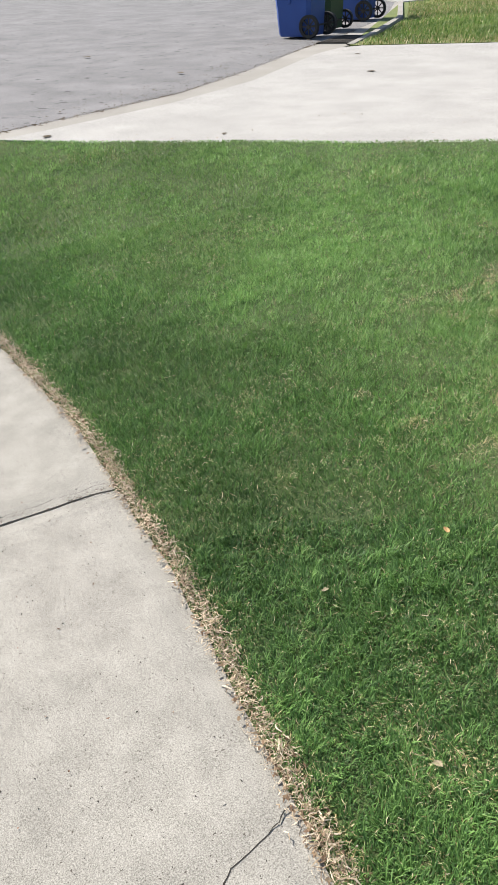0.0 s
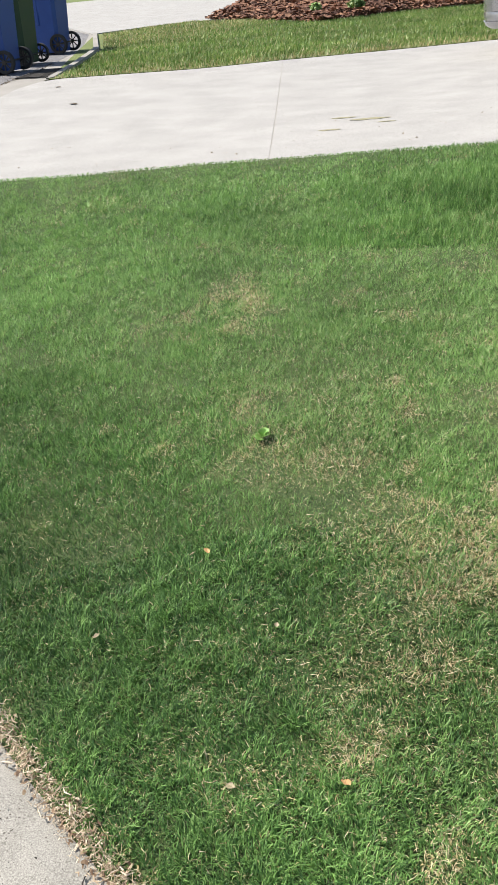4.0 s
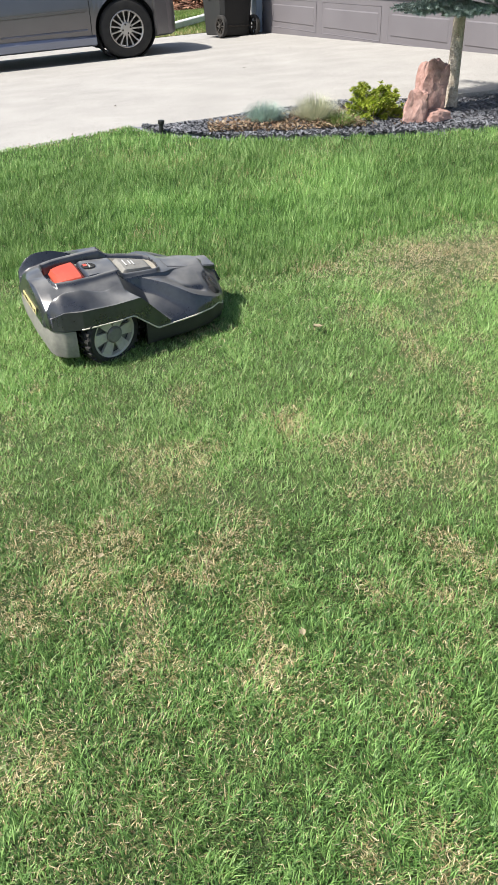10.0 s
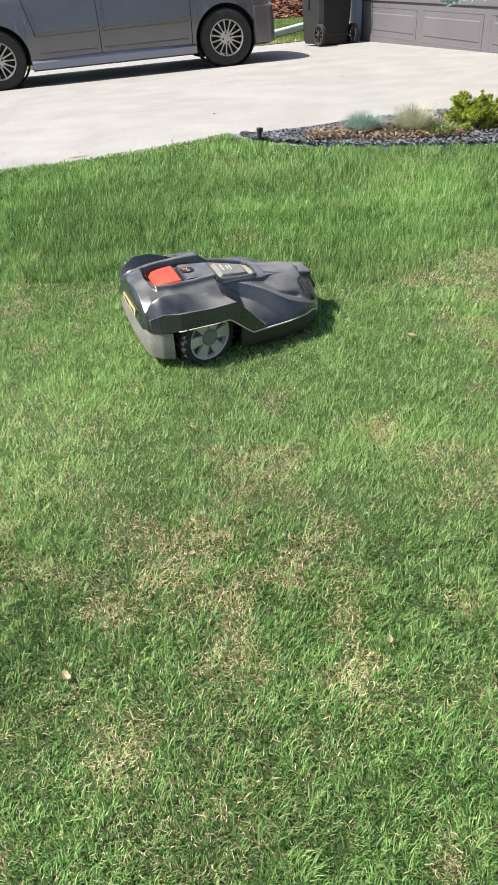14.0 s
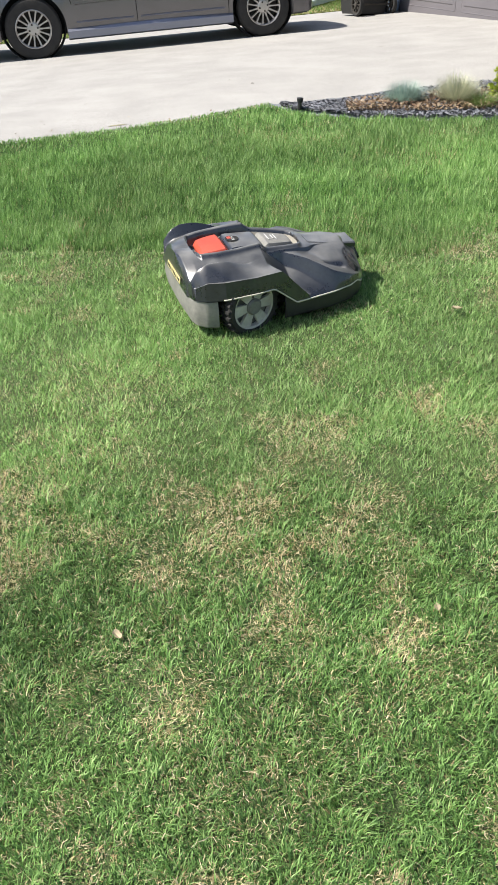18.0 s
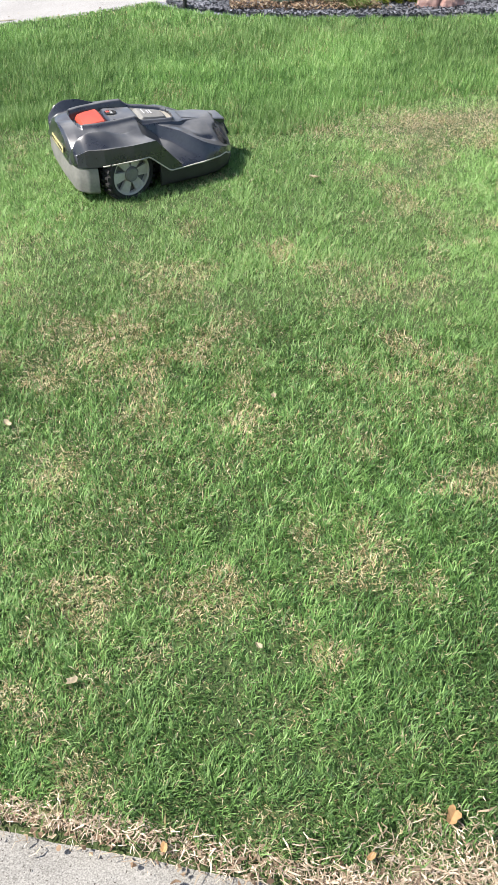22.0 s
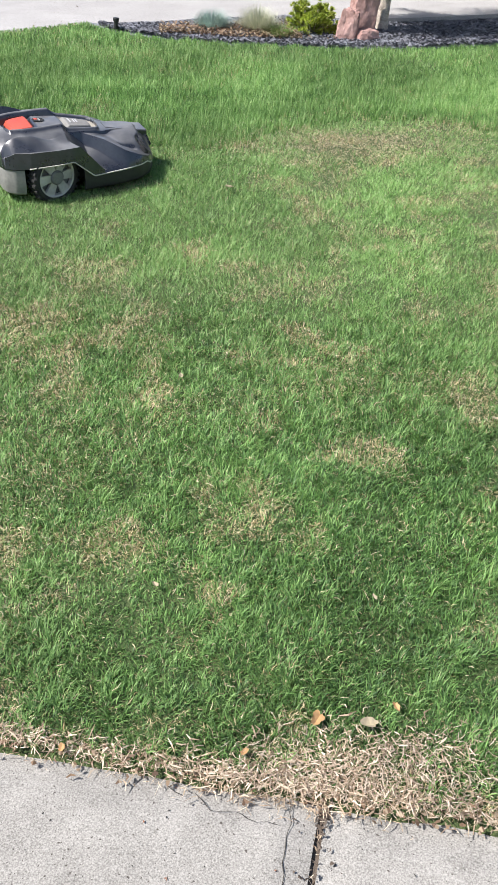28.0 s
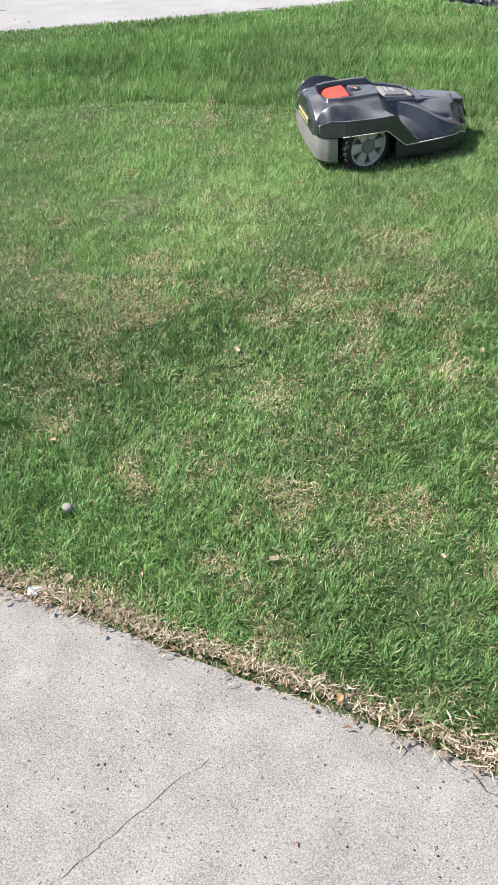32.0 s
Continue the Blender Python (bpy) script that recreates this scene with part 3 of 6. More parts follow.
# ---- the parked car ----
def car():
    top = empty("car", Matrix.Translation((-1.905, 10.575, float(drive_z(-1.905)) - 0.005)) @ pose(0, 0, 0, 0, 0, 16) @ pose(0, 0, 0, 0, -4.2, 0),
                "silver grey saloon car parked nose to the garage", "car")
    R0, R1 = -1.31, 1.31
    def low(x):
        z = 0.215
        for wx in (R0, R1):
            if abs(x - wx) < 0.365:
                z = max(z, 0.31 + math.sqrt(0.365 ** 2 - (x - wx) ** 2))
        return z
    TOP = line([(-2.62, 0.62), (-2.54, 0.86), (-2.30, 0.93), (-1.65, 0.98), (-1.55, 0.99), (-0.85, 1.38), (-0.5, 1.43), (0.15, 1.41), (0.55, 1.32), (1.15, 0.97), (1.5, 0.90), (1.8, 0.80), (1.95, 0.55)])
    BELT = line([(-2.62, 0.60), (-2.40, 0.86), (-1.55, 0.90), (1.15, 0.90), (1.5, 0.84), (1.8, 0.74), (1.95, 0.5)])
    IN = line([(-2.62, 0.42), (-2.58, 0.22), (-2.48, 0.10), (-2.25, 0.035), (-1.7, 0.0), (1.45, 0.0), (1.65, 0.03), (1.82, 0.10), (1.92, 0.25), (1.95, 0.42)])
    xs = sorted(set(np.round(np.concatenate([np.linspace(-2.62, 1.95, 94), R0 + 0.365 * np.cos(np.linspace(0, math.pi, 24)), R1 + 0.365 * np.cos(np.linspace(0, math.pi, 24))]), 4)))
    W = 1.70
    bm = bmesh.new()
    rings = []
    for x in xs:
        i, lo, belt, roof = float(IN(x)), low(x), float(BELT(x)), float(TOP(x))
        if x < -1.75:
            lo = max(lo, 0.345)
        if x > 1.62:
            lo = max(lo, 0.24)
        lo = min(lo, belt - 0.05)
        cab = max(0.0, min(1.0, (roof - belt) / 0.5))
        def side(z):
            """How far in the flank lies at height z."""
            t = (z - 0.2) / 0.7
            return i + 0.045 * (2 * t - 0.9) ** 2 + (0.012 if z > 0.62 else 0.0)
        zs = [lo, lo + (belt - lo) * 0.15, lo + (belt - lo) * 0.33, lo + (belt - lo) * 0.5, lo + (belt - lo) * 0.52, lo + (belt - lo) * 0.75, belt]
        half = [(side(z), z) for z in zs]
        half += [(side(belt) + 0.10 * cab + 0.05, belt + (roof - belt) * 0.5), (side(belt) + 0.22 * cab + 0.12, roof - 0.02), (side(belt) + 0.22 * cab + 0.30, roof)]
        ring = [(x, y, z) for y, z in half] + [(x, W - y, z) for y, z in reversed(half)]
        rings.append(ring)
    loft(bm, rings)
    body = part("body", bm, M_PAINT, top, smooth=30)
    # wheel housings and floor
    bm = bmesh.new()
    box(bm, -0.2, W / 2, 0.46, 3.9, 1.30, 0.48, 0.03)
    part("underbody", bm, M_BLACK, top)
    for wx in (R0, R1):
        bm = bmesh.new()
        lathe(bm, [(0.36, 0.0), (0.36, 0.3), (0.35, 0.3), (0.35, 0.0)], 32, Matrix.Translation((wx, 0.06, 0.33)) @ pose(0, 0, 0, -90), closed=True)
        part("wheel_housing", bm, M_BLACK, top)
    # side skirt, its lip, bumper covers
    for y, s in ((0.0, 1), (W, -1)):
        bm = bmesh.new()
        ring = []
        for x in np.linspace(R0 + 0.37, R1 - 0.37, 24):
            t = 0.012 * math.sin((x + 1) * 1.6)
            ring.append([(x, y + s * 0.05, 0.285 + t), (x, y + s * 0.004, 0.275 + t), (x, y - s * 0.020, 0.255), (x, y - s * 0.018, 0.185), (x, y + s * 0.05, 0.165)])
        loft(bm, ring)
        part("side_skirt", bm, M_SKIRT_LIT, top, "bluish grey side skirt, colour brightened for its reflections", smooth=35)
    bm = bmesh.new()
    rr = []
    path = [(-1.70, -0.012), (-1.95, -0.012), (-2.2, 0.0), (-2.40, 0.04), (-2.53, 0.11), (-2.61, 0.21), (-2.66, 0.38), (-2.69, 0.6), (-2.69, 1.1), (-2.66, 1.32), (-2.61, 1.49), (-2.53, 1.59), (-2.40, 1.66), (-2.2, 1.70), (-1.95, 1.712), (-1.70, 1.712)]
    for (x, y) in path:
        c = Vector((-1.2, 0.85, 0))
        n = (Vector((x, y, 0)) - c)
        n = Vector((n.x * 0.5, n.y, 0)).normalized() if abs(y - 0.85) > 0.8 else Vector((-1, 0, 0))
        p = Vector((x, y, 0))
        rr.append([p + Vector((0, 0, 0.66)) - n * 0.05, p + Vector((0, 0, 0.655)) + n * 0.004, p + Vector((0, 0, 0.50)) + n * 0.008, p + Vector((0, 0, 0.492)) - n * 0.004, p + Vector((0, 0, 0.455)) + n * 0.008,
                   p + Vector((0, 0, 0.405)) + n * 0.002, p + Vector((0, 0, 0.397)) - n * 0.010, p + Vector((0, 0, 0.389)) + n * 0.012, p + Vector((0, 0, 0.350)) - n * 0.006, p + Vector((0, 0, 0.322)) - n * 0.045, p + Vector((0, 0, 0.310)) - n * 0.12])
    loft(bm, rr)
    part("rear_bumper", bm, M_BUMPER_LIT, top, "silver rear bumper, coloured brighter for its reflections", smooth=25)
    bm = bmesh.new()
    rr = []
    for (x, y) in [(1.66, -0.012), (1.80, 0.03), (1.90, 0.14), (1.97, 0.34), (2.0, 0.7), (2.0, 1.0), (1.97, 1.36), (1.90, 1.56), (1.80, 1.67), (1.66, 1.712)]:
        n = Vector((1, 0, 0)) if 0.3 < y < 1.4 else Vector((0.5, -1 if y < 0.85 else 1, 0)).normalized()
        p = Vector((x, y, 0))
        rr.append([p + Vector((0, 0, 0.62)) - n * 0.05, p + Vector((0, 0, 0.60)), p + Vector((0, 0, 0.42)) + n * 0.012, p + Vector((0, 0, 0.22)) + n * 0.004, p + Vector((0, 0, 0.20)) - n * 0.05])
    loft(bm, rr)
    part("front_bumper", bm, M_PAINT, top, smooth=30)
    # mud flap behind the front wheel's fore edge, door gaps, mouldings
    for s, y in ((1, 0.0), (-1, W)):
        yo = y - s * 0.004
        for x, z0, z1, lean_ in ((-0.15, 0.28, 0.90, 0.0), (0.90, 0.28, 0.90, 0.02), (-0.86, 0.52, 0.90, -0.25)):
            bm = bmesh.new()
            tube(bm, [(x + lean_ * (z - z0), yo + s * 0.045 * (2 * (z - 0.2) / 0.7 - 0.9) ** 2 + s * 0.001, z) for z in np.linspace(z0, z1, 12)], 0.004, 5)
            part("door_gap", bm, M_BLACK, body)
        for x0, x1 in ((-0.83, -0.19), (-0.11, 0.86)):
            bm = bmesh.new()
            ring = [[(x, yo + s * 0.014, z + 0.022), (x, yo - s * 0.010, z + 0.012), (x, yo - s * 0.010, z - 0.012), (x, yo + s * 0.014, z - 0.022)] for x, z in ((x0, 0.53), (x0 + 0.02, 0.532), (x1 - 0.02, 0.540), (x1, 0.540))]
            loft(bm, ring)
            part("side_moulding", bm, M_PAINT, body)
            bm = bmesh.new()
            ring = [[(x, yo + s * 0.030, 0.36), (x, yo + s * 0.006, 0.345), (x, yo + s * 0.022, 0.325)] for x in np.linspace(x0, x1, 6)]
            loft(bm, ring)
            part("door_crease", bm, M_SKIRT_LIT, body)
        # glass
        bm = bmesh.new()
        for x0, x1, t0, t1 in ((-1.2, -0.19, -0.75, -0.22), (-0.12, 1.0, -0.10, 0.42)):
            vs = [bm.verts.new((x, y + s * d, z)) for x, d, z in ((x0, 0.075, 0.93), (x1, 0.075, 0.93), (t1, 0.265, 1.34), (t0, 0.265, 1.34))]
            ws = [bm.verts.new((v.co.x, v.co.y + s * 0.006, v.co.z)) for v in vs]
            bm.faces.new(vs)
            bm.faces.new(ws[::-1])
            for k in range(4):
                bm.faces.new((vs[k], vs[(k + 1) % 4], ws[(k + 1) % 4], ws[k]))
        part("side_glass", bm, M_GLASS, body)
    # wheels
    for wx, y, s in ((R0, 0.11, 1), (R1, 0.11, 1), (R0, W - 0.11, -1), (R1, W - 0.11, -1)):
        at = Matrix.Translation((wx, y, 0.31)) @ pose(0, 0, 0, 90 * s, 0, 0)
        bm = bmesh.new()
        lathe(bm, [(0.190, -0.09), (0.285, -0.095), (0.305, -0.075), (0.312, -0.05), (0.312, 0.05), (0.305, 0.075), (0.288, 0.094), (0.250, 0.10), (0.204, 0.096), (0.192, 0.085)], 56, at, closed=True)
        wheel = part("wheel", bm, M_TYRE, top, smooth=30)
        bm = bmesh.new()
        lathe(bm, [(0.182, 0.02), (0.196, 0.02), (0.199, 0.092), (0.192, 0.096), (0.182, 0.086)], 56, at, closed=True)
        for k in range(15):
            r = at @ Matrix.Rotation(2 * math.pi * k / 15, 4, "Z")
            pts = [[(0.042, -0.014, 0.055), (0.045, 0.014, 0.055), (0.045, 0.010, 0.082), (0.045, -0.010, 0.082)],
                   [(0.12, -0.009, 0.05), (0.12, 0.009, 0.05), (0.12, 0.006, 0.080), (0.12, -0.006, 0.080)],
                   [(0.186, -0.011, 0.045), (0.186, 0.011, 0.045), (0.186, 0.009, 0.086), (0.186, -0.009, 0.086)]]
            loft(bm, [[r @ Vector(p) for p in ring] for ring in pts])
        lathe(bm, [(0.072, 0.05), (0.072, 0.078), (0.060, 0.088), (0.030, 0.090)], 24, at)
        rim = part("rim", bm, M_ALLOY, wheel, "silver multi-spoke alloy rim", smooth=30)
        for k in range(4):
            bm = bmesh.new()
            r = at @ Matrix.Rotation(math.pi / 2 * k + 0.25, 4, "Z")
            lathe(bm, [(0.011, 0.078), (0.011, 0.0905)], 10, r @ Matrix.Translation((0.048, 0, 0)))
            part("lug_nut", bm, M_IRON, wheel)
        bm = bmesh.new()
        lathe(bm, [(0.178, -0.02), (0.178, 0.0)], 32, at)
        part("brake_disc", bm, M_IRON, wheel)


car()

# ---- garage of the house ----
def house():
    G = Vector((1.05, 13.25, 0.0))
    # local x runs along the door towards the walk, local y back into the house
    m = Matrix(((0.296, 0.955, 0, G.x), (-0.955, 0.296, 0, G.y), (0, 0, 1, 0.62), (0, 0, 0, 1)))
    top = empty("house", m, "house with a wide dark grey panelled garage door", "house")
    bm = bmesh.new()
    for x, sx in ((-0.35, 0.36), (8.05, 0.9)):
        box(bm, x, 0.13, 1.4, sx, 0.26, 2.9)
    box(bm, 3.75, 0.13, 2.6, 7.7, 0.26, 0.5)
    box(bm, -0.43, 3.6, 1.4, 0.2, 6.7, 2.9)
    box(bm, 8.4, 3.6, 1.4, 0.2, 6.7, 2.9)
    box(bm, 4.0, 6.85, 1.4, 8.66, 0.2, 2.9)
    part("wall", bm, M_SIDING, top, "pale grey siding")
    bm = bmesh.new()
    loft(bm, [[(x, -0.5, 2.75), (x, 3.5, 4.4), (x, 7.4, 2.75), (x, 7.4, 2.62), (x, 3.5, 4.25), (x, -0.5, 2.62)] for x in (-1.0, 9.0)])
    part("roof", bm, M_ROOF, top)
    # jamb trim
    bm = bmesh.new()
    box(bm, -0.085, -0.02, 1.12, 0.17, 0.10, 2.36, 0.008)
    part("jamb", bm, M_TRIM, top, "blue-grey door jamb")
    bm = bmesh.new()
    box(bm, 7.60, -0.02, 1.12, 0.17, 0.10, 2.36, 0.008)
    part("jamb", bm, M_TRIM, top)
    # sectional door with long pressed panels
    door = part("garage_door", _slab(7.5, 2.25), M_DOOR, top, "dark grey sectional garage door")
    edges = [0.0, 0.23, 1.83, 3.46, 4.85, 6.2, 7.45]
    for row in range(4):
        z0 = 0.03 + row * 0.55
        for a, b in zip(edges[:-1], edges[1:]):
            if b - a < 0.5:
                continue
            bm = bmesh.new()
            w, h = b - a - 0.16, 0.34
            cx, cz = (a + b) / 2, z0 + 0.30
            rings = []
            for inset, depth in ((0.0, 0.0), (0.018, 0.012), (0.05, 0.012), (0.075, -0.004)):
                hw, hh = w / 2 - inset, h / 2 - inset
                rings.append([(cx - hw, 0.035 + depth, cz - hh), (cx + hw, 0.035 + depth, cz - hh), (cx + hw, 0.035 + depth, cz + hh), (cx - hw, 0.035 + depth, cz + hh)])
            vs = loft(bm, [[(x, y - 0.004, z) for x, y, z in r] for r in rings], caps=False)
            bm.faces.new(vs[-1])
            part("panel", bm, M_DOOR, door)
        bm = bmesh.new()
        box(bm, 3.75, 0.028, z0 - 0.004, 7.46, 0.016, 0.010)
        part("section_gap", bm, M_BLACK, door)
    bm = bmesh.new()
    box(bm, 3.75, 0.03, 0.015, 7.46, 0.05, 0.05, 0.01)
    part("weather_strip", bm, M_TYRE, door)
    bm = bmesh.new()
    box(bm, 3.46, 0.015, 0.11, 0.06, 0.05, 0.035, 0.006)
    part("door_latch", bm, M_BLACK, door)


def _slab(w, h):
    bm = bmesh.new()
    box(bm, w / 2, 0.065, h / 2 + 0.02, w, 0.06, h)
    return bm


house()


# white downspout pipe lying in the grass by the garage, the dark bed and board fence beyond
def downspout():
    top = empty("downspout", pose(0, 0, 0), "white plastic downspout pipe lying on the grass", "pipe")
    bm = bmesh.new()
    a, b = Vector((-0.32, 14.75, 0.66)), Vector((0.55, 17.4, 0.74))
    d = (b - a).normalized()
    s = d.cross(Vector((0, 0, 1))).normalized()
    for k in range(1):
        rings = []
        for t in np.linspace(0, 1, 14):
            p = a.lerp(b, t)
            wob = 0.004 * math.sin(t * 40)
            rings.append([p + s * (0.06 + wob) + Vector((0, 0, -0.04)), p + s * (0.06 + wob) + Vector((0, 0, 0.04)), p + s * 0.045 + Vector((0, 0, 0.05)), p - s * 0.045 + Vector((0, 0, 0.05)),
                          p - s * (0.06 + wob) + Vector((0, 0, 0.04)), p - s * (0.06 + wob) + Vector((0, 0, -0.04))])
        loft(bm, rings)
    part("pipe", bm, M_WHITE, top)
    bm = bmesh.new()
    box(bm, a.x - d.x * 0.03, a.y - d.y * 0.03, a.z, 0.15, 0.06, 0.11, 0.012)
    part("pipe_end", bm, M_WHITE, top)


downspout()


def fence():
    top = empty("board_fence", pose(-3.5, 25.0, 0.55, 0, 0, 8), "weathered grey board fence behind a planting bed", "fence")
    for k in range(44):
        bm = bmesh.new()
        box(bm, k * 0.15, 0.01 * (k % 2), 0.85, 0.142, 0.02, 1.7 + 0.02 * math.sin(k * 3.1), 0.004)
        part("board", bm, M_BARK, top)
    for z in (0.35, 1.45):
        bm = bmesh.new()
        box(bm, 3.2, 0.05, z, 6.6, 0.04, 0.09)
        part("rail", bm, M_BARK, top)


fence()

# ---- wheeled bins ----
def wheeled_bin(m, material, label, wheel_r=0.15, w=0.60, d=0.66, h=1.12, group="", bars=False):
    """Origin on the ground under the axle; the bin's back, with the wheels, faces +x."""
    top = empty("wheeled_bin", m, label, "bin", group)
    bm = bmesh.new()
    rings = []
    for z, s in ((0.02, 0.80), (0.05, 0.83), (0.30, 0.87), (0.31, 0.865), (0.80, 0.95), (0.81, 0.945), (h - 0.12, 1.0), (h - 0.11, 1.05), (h - 0.06, 1.05)):
        hw = w / 2 * s
        x1 = -0.02 + 0.06 * (z / h)
        x0 = -0.10 - d * s * 0.80
        c = 0.05
        rings.append([(x0 + c, -hw, z), (x1 - c, -hw, z), (x1, -hw + c, z), (x1, hw - c, z), (x1 - c, hw, z), (x0 + c, hw, z), (x0, hw - c, z), (x0, -hw + c, z)])
    loft(bm, rings)
    body = part("body", bm, material, top, smooth=25)
    bm = bmesh.new()
    rings = []
    for z, s in ((h - 0.06, 1.09), (h - 0.02, 1.09), (h + 0.03, 0.98), (h + 0.05, 0.6)):
        hw = w / 2 * s
        rings.append([(-0.10 - d * 0.8 * s, -hw, z), (0.05, -hw, z), (0.05, hw, z), (-0.10 - d * 0.8 * s, hw, z)])
    loft(bm, rings)
    part("lid", bm, material, top)
    bm = bmesh.new()
    tube(bm, [(0.05, -w * 0.4, h - 0.08), (0.11, -w * 0.4, h - 0.05), (0.11, w * 0.4, h - 0.05), (0.05, w * 0.4, h - 0.08)], 0.016, 8)
    part("handle", bm, material, top)
    bm = bmesh.new()
    tube(bm, [(0.0, -w * 0.47, wheel_r), (0.0, w * 0.47, wheel_r)], 0.012, 8)
    part("axle", bm, M_IRON, top)
    for s in (-1, 1):
        at = Matrix.Translation((0.0, s * w * 0.46, wheel_r)) @ pose(0, 0, 0, -90 * s)
        bm = bmesh.new()
        lathe(bm, [(wheel_r * 0.78, -0.025), (wheel_r * 0.95, -0.028), (wheel_r, -0.02), (wheel_r, 0.02), (wheel_r * 0.95, 0.028), (wheel_r * 0.78, 0.025)], 32, at, closed=True)
        wheel = part("wheel", bm, M_TYRE, top, smooth=30)
        bm = bmesh.new()
        lathe(bm, [(wheel_r * 0.72, 0.0), (wheel_r * 0.79, 0.0), (wheel_r * 0.79, 0.022), (wheel_r * 0.72, 0.022)], 28, at, closed=True)
        part("rim", bm, M_IRON, wheel)
        for k in range(8):
            bm = bmesh.new()
            box(bm, wheel_r * 0.44, 0, 0.010, wheel_r * 0.60, 0.014, 0.016, 0, at @ Matrix.Rotation(math.pi / 4 * k, 4, "Z"))
            part("spoke", bm, M_IRON, wheel)
        bm = bmesh.new()
        lathe(bm, [(0.03, 0.0), (0.03, 0.030), (0.02, 0.034)], 14, at)
        part("hub", bm, M_IRON, wheel)
    # side ribs and grips
    for s in (-1, 1):
        bm = bmesh.new()
        box(bm, -0.32, s * (w / 2 * 0.93), 0.70, 0.05, 0.02, 0.5, 0.006)
        part("rib", bm, material, body)
    if bars:
        for k, sy in enumerate((0.10, 0.08)):
            bm = bmesh.new()
            box(bm, -0.34, -w / 2 * 0.965 - 0.012, 0.86 - 0.03 * k, sy, 0.006, 0.015)
            part("lettering_bar", bm, M_WHITE, body)
    return top


wheeled_bin(pose(-11.00, 8.70, 0.25, 0, 0, 22), M_BINBLUE, "blue plastic wheeled recycling bin at the kerb", 0.155, group="bins at the kerb", bars=True)
wheeled_bin(pose(-11.55, 9.55, 0.25, 0, 0, 22), M_BINGREEN, "dark green plastic wheeled bin between blue ones", 0.135, group="bins at the kerb")
wheeled_bin(pose(-12.40, 11.05, 0.25, 0, 0, 22), M_BINBLUE, "blue plastic wheeled recycling bin beside the grate", 0.155, group="bins at the kerb")
wheeled_bin(Matrix.Translation((0.71, 12.88, float(drive_z(0.66)))) @ pose(0, 0, 0, 0, -2, -62), M_BINBLACK, "black plastic wheeled bin by the garage door", 0.135, 0.56, 0.62, 1.1)


def grate():
    top = empty("storm_grate", pose(-10.26, 8.58, 0.252, 0, 0, 116), "dark iron storm drain grate in the gutter", "grate")
    for k in range(9):
        bm = bmesh.new()
        box(bm, -0.44 + 0.11 * k, 0, 0.006, 0.035, 0.40, 0.02, 0.003)
        part("bar", bm, M_IRON, top)
    bm = bmesh.new()
    box(bm, 0, 0, -0.006, 1.0, 0.42, 0.01)
    part("pit", bm, M_BLACK, top)
    for y in (-0.215, 0.215):
        bm = bmesh.new()
        box(bm, 0, y, 0.006, 1.02, 0.03, 0.02, 0.003)
        part("rim", bm, M_IRON, top)


grate()
# low kerb along the far lawn
def kerb():
    pts = [(-9.72, 8.16), (-10.52, 9.42), (-11.93, 11.28), (-14.7, 14.05)]
    verts, faces = [], []
    for k, (x, y) in enumerate(pts):
        n = Vector((0.8, 0.6))
        h = 0.012 if k == 0 else 0.045
        for d, z in ((-0.05, 0.22), (-0.04, 0.25 + h), (0.05, 0.25 + h), (0.06, 0.20)):
            verts.append((x + n.x * d, y + n.y * d, z))
        if k:
            for j in range(3):
                a = (k - 1) * 4 + j
                faces.append((a, a + 4, a + 5, a + 1))
    return tagged(raw("kerb", verts, faces, M_GUTTER), "low concrete kerb along the far lawn", kind="structure")


kerb()

# ---- the planting bed by the drive ----
BED_BACK = line([(-0.42, 5.60), (-0.20, 5.52), (0.12, 5.66), (0.39, 5.82), (0.97, 6.04), (1.85, 5.98), (2.6, 6.15), (4.0, 6.6), (6.0, 7.2)])


def bed_z(x, y):
    return np.asarray(lawn_z(x, LAWN_EDGE(x))) + LY * (np.asarray(y) - LAWN_EDGE(x)) * 0.6 + 0.01


sheet("planting_bed", lambda x: LAWN_EDGE(x) - 0.005, BED_BACK, -0.38, 6.0, 90, 14, bed_z, M_SLATE, "bed of dark slate chips between lawn and drive", noise_amp=0.012)


